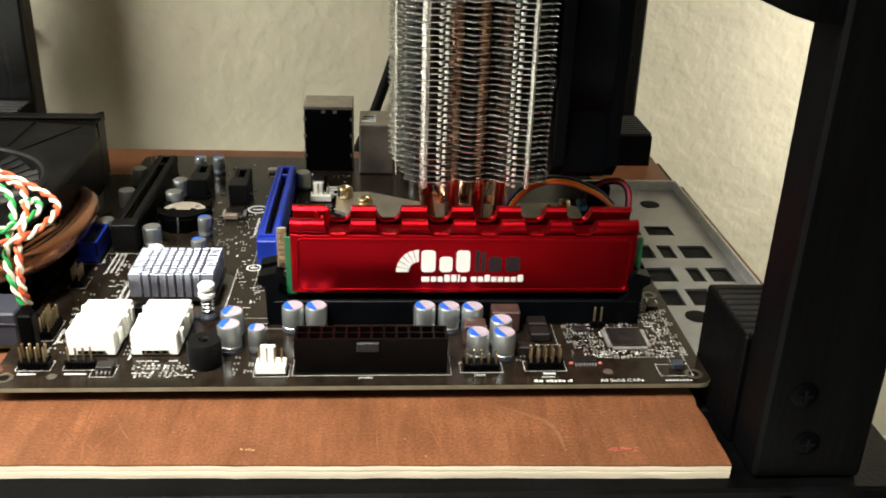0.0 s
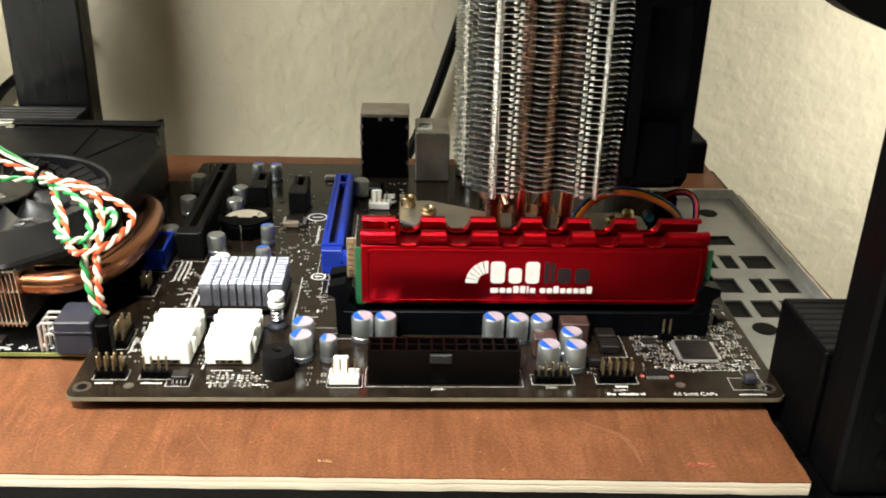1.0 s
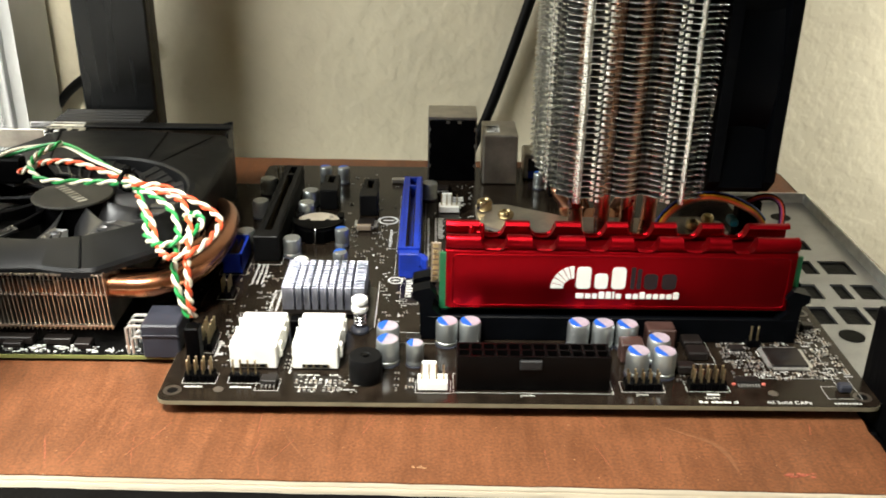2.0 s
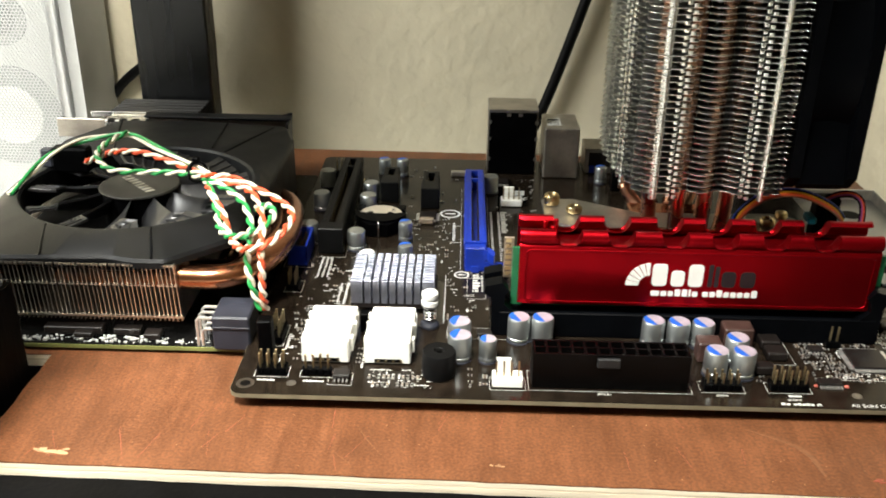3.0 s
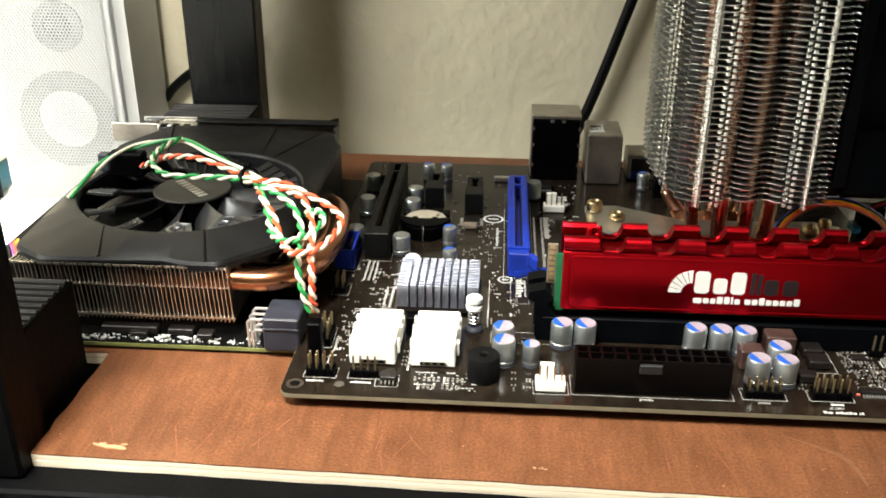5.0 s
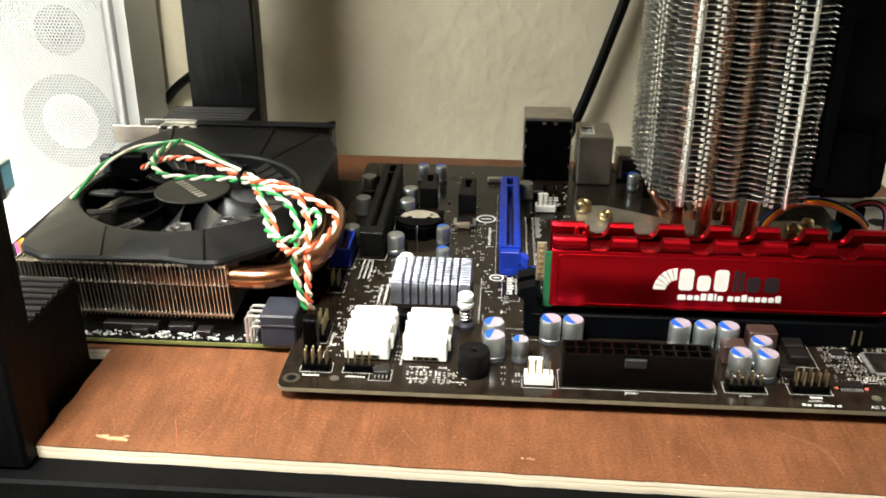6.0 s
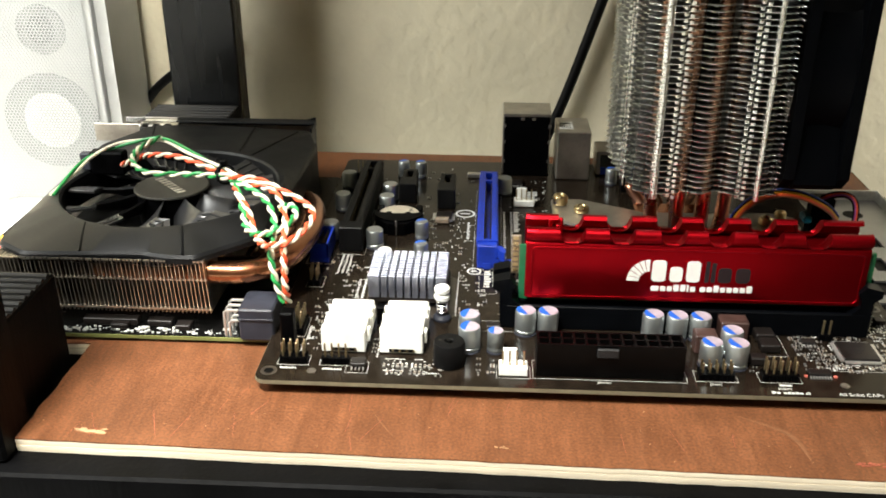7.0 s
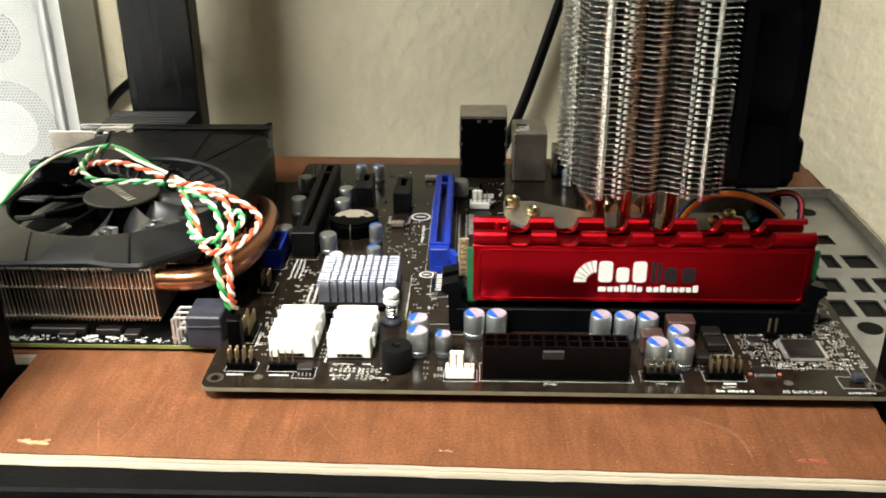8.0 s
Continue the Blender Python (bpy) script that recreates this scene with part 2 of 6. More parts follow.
# ---- mesh tools ----
def bx(bm, x0, y0, z0, x1, y1, z1, c=0.0):
    """A box between two corners, its edges cut by c."""
    if c <= 0:
        v = [bm.verts.new((x, y, z)) for z in (z0, z1) for y in (y0, y1) for x in (x0, x1)]
        for q in ((0, 2, 3, 1), (4, 5, 7, 6), (0, 1, 5, 4), (2, 6, 7, 3), (0, 4, 6, 2), (1, 3, 7, 5)):
            bm.faces.new([v[i] for i in q])
        return
    lo, hi, V = (x0, y0, z0), (x1, y1, z1), {}
    for s in ((a, b, d) for a in (0, 1) for b in (0, 1) for d in (0, 1)):
        for ax in range(3):
            p = [(hi[i] if s[i] else lo[i]) if i == ax else (hi[i] - c if s[i] else lo[i] + c) for i in range(3)]
            V[s, ax] = bm.verts.new(p)
    for ax in range(3):
        u, w = [i for i in range(3) if i != ax]
        for side in (0, 1):
            ring = []
            for a, b in ((0, 0), (1, 0), (1, 1), (0, 1)):
                s = [0, 0, 0]
                s[ax], s[u], s[w] = side, a, b
                ring.append(V[tuple(s), ax])
            bm.faces.new(ring)
        for a in (0, 1):
            for b in (0, 1):
                s0, s1 = [0, 0, 0], [0, 0, 0]
                s0[u], s0[w], s1[u], s1[w], s1[ax] = a, b, a, b, 1
                s0, s1 = tuple(s0), tuple(s1)
                bm.faces.new((V[s0, u], V[s0, w], V[s1, w], V[s1, u]))
    for s in ((a, b, d) for a in (0, 1) for b in (0, 1) for d in (0, 1)):
        bm.faces.new([V[s, 0], V[s, 1], V[s, 2]])


def lathe(bm, cx, cy, prof, seg=24, axis="z"):
    """A turned form: prof holds (radius, height) from bottom to top."""
    rings = []
    for r, h in prof:
        ring = []
        for i in range(seg):
            a = 2 * math.pi * i / seg
            p = (cx + r * math.cos(a), cy + r * math.sin(a), h)
            if axis == "x":
                p = (h, cx + r * math.cos(a), cy + r * math.sin(a))
            elif axis == "y":
                p = (cx + r * math.cos(a), h, cy + r * math.sin(a))
            ring.append(bm.verts.new(p))
        rings.append(ring)
    for a, b in zip(rings, rings[1:]):
        for i in range(seg):
            bm.faces.new((a[i], a[(i + 1) % seg], b[(i + 1) % seg], b[i]))
    bm.faces.new(rings[0][::-1])
    bm.faces.new(rings[-1])


def ringlathe(bm, cx, cy, prof, seg=32, axis="z"):
    """A turned form round a closed profile (a tube, a ring)."""
    rings = []
    for r, h in prof:
        rings.append([bm.verts.new({"z": (cx + r * math.cos(a), cy + r * math.sin(a), h), "x": (h, cx + r * math.cos(a), cy + r * math.sin(a)),
                                    "y": (cx + r * math.cos(a), h, cy + r * math.sin(a))}[axis]) for a in (2 * math.pi * i / seg for i in range(seg))])
    for a, b in zip(rings, rings[1:] + rings[:1]):
        for i in range(seg):
            bm.faces.new((a[i], a[(i + 1) % seg], b[(i + 1) % seg], b[i]))


def prism(bm, pts, lo, hi, axis="z"):
    """A polygon drawn out between two heights along an axis."""
    put = {"z": lambda u, v, h: (u, v, h), "y": lambda u, v, h: (u, h, v), "x": lambda u, v, h: (h, u, v)}[axis]
    a, b = [bm.verts.new(put(u, v, lo)) for u, v in pts], [bm.verts.new(put(u, v, hi)) for u, v in pts]
    n = len(pts)
    bm.faces.new(a[::-1])
    bm.faces.new(b)
    for i in range(n):
        bm.faces.new((a[i], a[(i + 1) % n], b[(i + 1) % n], b[i]))


def rounded(x0, y0, x1, y1, r, seg=4):
    pts = []
    for cx, cy, a0 in ((x1 - r, y1 - r, 0), (x0 + r, y1 - r, 90), (x0 + r, y0 + r, 180), (x1 - r, y0 + r, 270)):
        pts += [(cx + r * math.cos(radians(a0 + 90 * i / seg)), cy + r * math.sin(radians(a0 + 90 * i / seg))) for i in range(seg + 1)]
    return pts


def smooth_path(pts, per=8):
    """Points of a smooth curve through the given ones."""
    P = [Vector(p) for p in pts]
    P = [P[0] * 2 - P[1]] + P + [P[-1] * 2 - P[-2]]
    out = []
    for i in range(1, len(P) - 2):
        for s in range(per):
            t = s / per
            a, b, c, d = P[i - 1:i + 3]
            out.append(0.5 * (2 * b + (c - a) * t + (2 * a - 5 * b + 4 * c - d) * t * t + (3 * b - a - 3 * c + d) * t ** 3))
    return out + [P[-2]]


def tube(bm, pts, r, seg=10, flat=1.0):
    """A round (or flattened) rod along a path."""
    P = [Vector(p) for p in pts]
    up, rings = None, []
    for i, p in enumerate(P):
        d = (P[min(i + 1, len(P) - 1)] - P[max(i - 1, 0)]).normalized()
        if up is None:
            up = Vector((0, 0, 1)) if abs(d.z) < 0.9 else Vector((0, 1, 0))
        up = (up - d * up.dot(d)).normalized()
        s = d.cross(up)
        rings.append([bm.verts.new(p + s * (r * math.cos(2 * math.pi * k / seg)) + up * (r * flat * math.sin(2 * math.pi * k / seg))) for k in range(seg)])
    for a, b in zip(rings, rings[1:]):
        for k in range(seg):
            bm.faces.new((a[k], a[(k + 1) % seg], b[(k + 1) % seg], b[k]))
    bm.faces.new(rings[0][::-1])
    bm.faces.new(rings[-1])


def mesh_of(name, bm, material, smooth=True, angle=35):
    bmesh.ops.recalc_face_normals(bm, faces=bm.faces)
    me = bpy.data.meshes.new(name)
    bm.to_mesh(me)
    bm.free()
    me.materials.append(material)
    if smooth:
        me.shade_smooth()
        me.set_sharp_from_angle(angle=radians(angle))
    return me


def part(name, bm, material, parent=None, label="", smooth=True):
    ob = new(name, mesh_of(name, bm, material, smooth))
    if parent is not None:
        ob.parent = parent
    return tagged(ob, label)


def piece(name, me, parent, at=(0, 0, 0), rz=0.0):
    """One more object on a shared mesh."""
    ob = new(name, me)
    ob.parent = parent
    ob.location, ob.rotation_euler = at, (0, 0, radians(rz))
    return ob


def thing(name, label, category, group="", kind="", at=(0, 0, 0)):
    ob = new(name)
    ob.empty_display_size = 0.01
    ob.location = at
    return tagged(ob, label, category, group, kind)


B = bmesh.new


def boxed(name, material, parent, *boxes, c=0.0, label=""):
    bm = B()
    for b in boxes:
        bx(bm, *b, c=c)
    return part(name, bm, material, parent, label)


# ---- the room ----
WALL_Y, DESK_Z, WOOD_Z = 0.335, -0.055, -0.006


def setting(name, bm, material, label, category):
    return tagged(part(name, bm, material), label, category, kind="structure")


def room():
    bm = B(); bx(bm, -1.9, WALL_Y, -0.80, 1.7, WALL_Y + 0.12, 1.65)
    setting("wall_north", bm, WALL, "cream stucco wall behind the bench", "wall")
    bm = B(); bx(bm, -1.9, -2.32, -0.80, 1.7, -2.2, 1.65)
    setting("wall_south", bm, WALL, "plain cream wall across the room", "wall")
    bm = B(); bx(bm, -2.02, -2.2, -0.80, -1.9, WALL_Y, 1.65)
    setting("wall_west", bm, WALL, "plain cream side wall of the room", "wall")
    bm = B(); bx(bm, 1.7, -2.2, -0.80, 1.82, WALL_Y, 1.65)
    setting("wall_east", bm, WALL, "plain cream side wall of the room", "wall")
    bm = B(); bx(bm, -1.9, -2.2, 1.65, 1.7, WALL_Y, 1.75)
    setting("ceiling", bm, CEIL, "plain white painted ceiling", "ceiling")
    bm = B(); bx(bm, -1.9, -2.2, -0.90, 1.7, WALL_Y, -0.80)
    setting("floor", bm, CARPET, "tan carpet floor", "floor")


room()


def desk():
    d = thing("desk", "white laminate desk top under the bench", "desk")
    boxed("desk_top", DESK, d, (-1.1, -0.75, DESK_Z - 0.025, 0.300, WALL_Y - 0.004, DESK_Z), c=0.002)
    for x in (-1.06, 0.24):
        for y in (-0.70, 0.27):
            boxed("leg", STEEL, d, (x, y, -0.80, x + 0.04, y + 0.04, DESK_Z - 0.025), c=0.002)


desk()


# ---- the open bench ----
def screw_head(parent, x, y, z):
    bm = B()
    lathe(bm, x, z, [(0.0042, y), (0.0042, y - 0.0003), (0.0030, y - 0.0009), (0.0006, y - 0.0010)], 16, "y")
    s = part("screw", bm, BLACKP, parent, "black cross-head wood screw")
    boxed("cross_slot", W_BLACK, s, (x - 0.0022, y - 0.0013, z - 0.0004, x + 0.0022, y - 0.0009, z + 0.0004), (x - 0.0004, y - 0.00131, z - 0.0022, x + 0.0004, y - 0.00091, z + 0.0022))


def bench():
    f = thing("bench_frame", "black painted wooden open test bench frame", "bench frame")
    front, back = -0.0375, 0.262
    boxed("front_rail", BLACKWOOD, f, (-0.30, front - 0.0050, -0.0300, 0.30, front + 0.038, -0.0113), c=0.001)
    boxed("back_rail", BLACKWOOD, f, (-0.125, back - 0.034, -0.0300, 0.30, back + 0.001, -0.0113), c=0.001)
    boxed("side_rail", BLACKWOOD, f, (-0.165, front + 0.0385, -0.0300, -0.0850, back - 0.0345, -0.0113), c=0.001)
    boxed("side_rail", BLACKWOOD, f, (0.2420, front + 0.0385, -0.0300, 0.30, back - 0.0345, -0.0113), c=0.001)
    for x in (-0.108, 0.2455):
        boxed("post", BLACKWOOD, f, (x, front, -0.0111, x + 0.035, front + 0.019, 0.32), c=0.0012)
    for x in (-0.117, 0.2435):
        boxed("post", GLOSSWOOD, f, (x, back + 0.020, -0.0111, x + 0.043, back + 0.039, 0.32), c=0.0012)
    for x0, x1, y0, y1, top in ((-0.118, -0.0765, -0.0182, 0.0225, 0.0300), (0.2440, 0.2840, -0.0182, 0.0190, 0.0300),
                                (-0.126, -0.0745, 0.2300, 0.2815, 0.0180), (0.2665, 0.2870, 0.2420, 0.2815, 0.0135)):
        b = boxed("corner_block", BLACKWOOD, f, (x0, y0, -0.0111, x1, y1, top - 0.001), c=0.0008)
        bm = B()
        n = 9
        w = (y1 - y0 - 0.002) / n
        prof = [(y0 + 0.001, top - 0.0016), (y1 - 0.001, top - 0.0016)]
        for i in reversed(range(n)):
            q = y0 + 0.001 + w * i
            prof += [(q + w * 0.98, top - 0.0009), (q + w * 0.66, top - 0.0008), (q + w * 0.58, top - 0.0001), (q + w * 0.3, top + 0.0004), (q + w * 0.04, top - 0.0002)]
        prism(bm, prof, x0 + 0.0008, x1 - 0.0008, "x")
        part("end_grain", bm, ENDGRAIN, b, "ridged black end grain")
    # Unseen shelf, added to keep the overhead light off the back wall.
    boxed("shade_shelf", BLACKWOOD, f, (-0.135, front, 0.3205, 0.30, back + 0.045, 0.334), c=0.001)
    bm = B()
    prism(bm, [(0.2453, 0.1292), (0.2453, 0.20), (0.207, 0.20), (0.208, 0.150), (0.214, 0.1405), (0.2245, 0.1345), (0.232, 0.1315), (0.238, 0.1298)], front + 0.002, front + 0.018, "y")
    part("gusset", bm, BLACKWOOD, f, "black rounded brace at the post")
    for x, y, z in ((0.2565, front, 0.020), (0.2605, front, 0.0025), (0.2555, front - 0.005, -0.0180), (-0.094, front, 0.020), (-0.09, front, 0.0025)):
        screw_head(f, x, y, z)
    for x in (-0.295, 0.257):
        for y in (front + 0.001, back - 0.004):
            boxed("foot", BLACKWOOD, f, (x, y, DESK_Z, x + 0.038, y + 0.038, -0.0302), c=0.001)


bench()


def plywood():
    p = thing("plywood_board", "red-brown veneered plywood board with pale raw edges", "board")
    y0, y1 = -0.0304, 0.2645
    xs = [-0.1265, -0.0730, 0.2385, 0.2925]
    rng = random.Random(4)
    out = []

    def run(a, b, wob):
        n = max(2, int((Vector(b) - Vector(a)).length / 0.006))
        d = (Vector(b) - Vector(a)).normalized()
        for i in range(n):
            q = Vector(a).lerp(Vector(b), i / n)
            o = rng.uniform(-wob, wob) if i else 0
            out.append((q.x - d.y * o, q.y + d.x * o))

    skew = -0.0066
    run((xs[1], y0), (xs[2], y0 + skew), 0.0002)
    run((xs[2], y0 + skew), (xs[2] - 0.001, 0.046), 0.0006)
    run((xs[2] - 0.001, 0.046), (xs[3], 0.046), 0.0004)
    run((xs[3], 0.046), (xs[3], y1 - 0.004), 0.0003)
    run((xs[3], y1 - 0.004), (xs[0], y1), 0.0002)
    run((xs[0], y1), (xs[0], 0.031), 0.0003)
    run((xs[0], 0.031), (xs[1] + 0.001, 0.031), 0.0004)
    run((xs[1] + 0.001, 0.031), (xs[1], y0), 0.0006)
    layers = ((-0.0065, -0.0060, VENEER, "top_veneer"), (-0.0080, -0.00651, CORE, "ply"), (-0.0087, -0.00801, GLUE, "ply"), (-0.0103, -0.00871, CORE, "ply"), (-0.0111, -0.01031, CORE, "ply"))
    for k, (lo, hi, m, n) in enumerate(layers):
        bm = B()
        s = (0.0, 0.0, 0.0004, 0.0001, 0.0006)[k]
        cx, cy = 0.083, 0.115
        prism(bm, [(cx + (u - cx) * (1 - s), cy + (v - cy) * (1 - s)) for u, v in out], lo, hi)
        part(n, bm, m, p, "red-brown stained veneer" if k == 0 else "")

    def fleck(x, y, r, m, n, seed):
        q = random.Random(seed)
        bm = B()
        for k in range(n):
            a, b = x + q.uniform(-r, r), y + q.uniform(-r, r) * 0.22
            s = q.uniform(0.12, 0.3) * r
            pts = [(a + s * q.uniform(0.6, 1.3) * math.cos(i * 1.05), b + 0.45 * s * q.uniform(0.6, 1.3) * math.sin(i * 1.05)) for i in range(6)]
            prism(bm, pts, WOOD_Z - 0.0001, WOOD_Z + 0.00008 + 0.00002 * k)
        tagged(part("scuff", bm, m, p, "pale chip in the veneer"), kind="stuff")

    q = random.Random(31)
    for _ in range(26):
        x, y, l, t = q.uniform(-0.06, 0.225), q.uniform(-0.031, 0.0), q.uniform(0.003, 0.016), q.uniform(-0.5, 0.5)
        e = (x + l * math.sin(t), min(y + l * math.cos(t), 0.004))
        bm = B()
        d = q.uniform(0.00006, 0.00013)
        prism(bm, [(x, y), (x + d, y), (e[0] + d, e[1]), (e[0], e[1])], WOOD_Z - 0.0001, WOOD_Z + 0.00006)
        part("scratch", bm, MARKRED, p)
    for _ in range(34):
        x, y, r = q.uniform(-0.068, 0.232), q.uniform(-0.032, 0.0), q.uniform(0.0001, 0.00026)
        bm = B()
        prism(bm, [(x + r * math.cos(i * 1.25), y + r * 0.8 * math.sin(i * 1.25)) for i in range(5)], WOOD_Z - 0.0001, WOOD_Z + 0.00008)
        part("dust_speck", bm, MARKTAN, p)
    boxed("edge_strip", VENEER, p, (0.2899, 0.0300, -0.0110, 0.2955, 0.2040, -0.0042), c=0.0004, label="red-brown veneered edge strip")
    # rubbed smear and two long scratches
    for name, m, w, path in (("smear", SMEAR, 0.0011, ((0.170, -0.004), (0.177, -0.008), (0.1835, -0.0125), (0.1865, -0.018), (0.1878, -0.027))),
                             ("scratch", SMEAR, 0.00016, ((0.0435, -0.0075), (0.0475, -0.0150), (0.0525, -0.0225))), ("scratch", SMEAR, 0.00012, ((0.0385, -0.0225), (0.0435, -0.0272)))):
        pts = smooth_path([(u, v, 0) for u, v in path], 6)
        wd = [w * (0.25 + 0.75 * math.sin(math.pi * (i + 0.5) / len(pts))) for i in range(len(pts))]
        bm = B()
        prism(bm, [(v.x - h, v.y) for v, h in zip(pts, wd)] + [(v.x + h, v.y) for v, h in reversed(list(zip(pts, wd)))], WOOD_Z - 0.0001, WOOD_Z + 0.00005)
        part(name, bm, m, p, "pale rubbed mark in the veneer" if name == "smear" else "")
    fleck(0.0880, -0.0262, 0.0022, MARKTAN, 8, 1)
    fleck(0.2065, -0.0285, 0.0042, MARKRED, 16, 2)
    fleck(-0.0480, -0.0252, 0.0065, MARKTAN, 16, 3)


plywood()


def tray():
    t = thing("metal_tray", "grey zinc steel tray plate with punched square holes", "metal plate")
    z0, z1 = -0.0058, -0.0048
    x0, x1, y0, y1 = 0.2200, 0.2885, 0.0200, 0.1990
    xs = sorted({x0, x1, 0.2470, 0.2555, 0.2590, 0.2655, 0.2690, 0.2715, 0.2745, 0.2820, 0.2845})
    holes = []
    for y, h, cols in ((0.138, 0.011, ((0.2470, 0.2555), (0.2590, 0.2715))), (0.112, 0.014, ((0.2470, 0.2555), (0.2590, 0.2655), (0.2690, 0.2820))),
                       (0.088, 0.014, ((0.2470, 0.2590), (0.2655, 0.2715), (0.2745, 0.2845))), (0.066, 0.015, ((0.2470, 0.2555), (0.2590, 0.2690), (0.2715, 0.2820))), (0.165, 0.009, ((0.2470, 0.2555),))):
        holes += [(a, b, y, y + h) for a, b in cols]
    ys = sorted({y0, y1} | {h[2] for h in holes} | {h[3] for h in holes})
    bm = B()
    for xa, xb in zip(xs, xs[1:]):
        for ya, yb in zip(ys, ys[1:]):
            cx, cy = (xa + xb) / 2, (ya + yb) / 2
            if not any(h[0] < cx < h[1] and h[2] < cy < h[3] for h in holes):
                bx(bm, xa, ya, z0, xb, yb, z1)
    bmesh.ops.remove_doubles(bm, verts=bm.verts, dist=1e-6)
    part("plate", bm, STEEL, t, smooth=False)
    # Black sheet put under the holes to stand in for the shade there.
    boxed("hole_shade", BLACKWOOD, t, (x0 + 0.002, 0.0655, -0.00595, x1 - 0.001, y1 - 0.002, -0.00585), label="black sheet in place of shade under the plate holes")
    boxed("rim", SOLDER, t, (x1, y0, z0, x1 + 0.0010, y1, 0.0006), (x0, y1, z0, x1 + 0.001, y1 + 0.001, 0.0006), c=0.0003)
    # Round holes drawn as black discs on the plate, their shade put into the colour.
    for x, y in ((0.2700, 0.178), (0.2570, 0.0565)):
        bm = B()
        lathe(bm, x, y, [(0.0050, z1 + 0.00005), (0.0050, z1 + 0.0002)], 20)
        part("round_hole_disc", bm, BLACKP, t, "black disc drawn as a dark round hole")


tray()


# ---- motherboard ----
board = thing("motherboard", "black-brown micro-ATX computer motherboard with white silkscreen", "motherboard")


def pcb():
    bm = B()
    prism(bm, rounded(0, 0, 0.244, 0.234, 0.004), -0.0016, -0.0001)
    b = part("circuit_board", bm, PCBEDGE, board, "bare fibreglass edge")
    bm = B()
    prism(bm, rounded(0.0001, 0.0001, 0.2439, 0.2339, 0.004), -0.0001, 0.0)
    part("solder_mask", bm, PCB, b, "glossy black-brown solder mask")
    for x, y in ((0.0045, 0.0062), (0.2390, 0.0062), (0.2390, 0.0660), (0.030, 0.060)):
        bm = B()
        ringlathe(bm, x, y, [(0.0018, 0.00005), (0.0031, 0.00005), (0.0031, 0.00012), (0.0018, 0.00012)], 20)
        h = part("mounting_hole", bm, TRACE, board, "dull mounting hole ring")
        # The board is not pierced: a black disc gives the hole's dark inside.
        bm = B()
        lathe(bm, x, y, [(0.00178, 0.00003), (0.00178, 0.00008)], 16)
        part("bore_disc", bm, W_BLACK, h)
    for x, y in ((0.012, 0.012), (0.225, 0.012), (0.20, 0.205), (0.02, 0.205)):
        bm = B()
        lathe(bm, x, y, [(0.003, -0.0060), (0.003, -0.0017)], 6)
        part("standoff", bm, BRASS, board)


pcb()


def can_mesh(r, h):
    bm = B()
    lathe(bm, 0, 0, [(r * 0.92, 0.0008), (r, 0.0012), (r, 0.0020), (r * 0.94, 0.0023), (r * 0.94, 0.0026), (r, 0.0029), (r, h - 0.0006), (r * 0.9, h)], 24)
    return mesh_of("can", bm, CAN)


def ink_mesh(r, h):
    bm = B()
    pts = [(0.88 * r * math.cos(radians(a)), 0.88 * r * math.sin(radians(a))) for a in range(98, 263, 15)]
    prism(bm, pts, h + 0.0001, h + 0.00018)
    return mesh_of("polarity_mark", bm, CAPINK)


def top_mesh(r, h, dull):
    bm = B()
    lathe(bm, 0, 0, [(r * 0.89, h), (r * 0.89, h + 0.0001)], 24)
    return mesh_of("top", bm, CAPDULL if dull else CAPTOP)


def foot_mesh(r):
    bm = B()
    lathe(bm, 0, 0, [(r * 0.98, 0.00005), (r * 1.06, 0.0001), (r * 1.06, 0.0006), (r * 0.9, 0.0009)], 24)
    return mesh_of("base", bm, GREYP)


CAPS = {k: (can_mesh(r, h), ink_mesh(r, h), top_mesh(r, h, k in ("grey", "marked")), foot_mesh(r)) for k, (r, h) in {"large": (0.0041, 0.0100), "slim": (0.0031, 0.0090), "grey": (0.0040, 0.0090), "marked": (0.0031, 0.0090)}.items()}


def capacitor(x, y, kind="large", turn=0.0):
    can, ink, top, foot = CAPS[kind]
    c = piece("capacitor", can, board, (x, y, 0), turn)
    tagged(c, "silver solid capacitor with blue mark" if kind != "grey" else "plain silver solid capacitor")
    piece("base", foot, c)
    piece("top", top, c)
    if kind != "grey":
        piece("polarity_mark", ink, c)


for x, y in ((0.0760, 0.0345), (0.0763, 0.0250), (0.0975, 0.0388), (0.1060, 0.0388), (0.1460, 0.0388), (0.1550, 0.0383), (0.1637, 0.0380), (0.1733, 0.0280), (0.1640, 0.0190), (0.1733, 0.0188)):
    capacitor(x, y, "large", -8 if x < 0.08 else 32)
capacitor(0.0860, 0.0242, "slim", 5)
for x, y, k in ((0.0300, 0.1140, "grey"), (0.0525, 0.1000, "marked"), (0.0510, 0.1245, "marked"), (0.0902, 0.1850, "grey"), (0.0350, 0.2070, "marked"), (0.0445, 0.2065, "marked"), (0.0312, 0.1565, "grey"),
                (0.0312, 0.1725, "grey"), (0.0088, 0.1580, "grey"), (0.0075, 0.1885, "grey"), (0.0085, 0.1215, "grey"), (0.1480, 0.2020, "marked")):
    capacitor(x, y, k, -60)


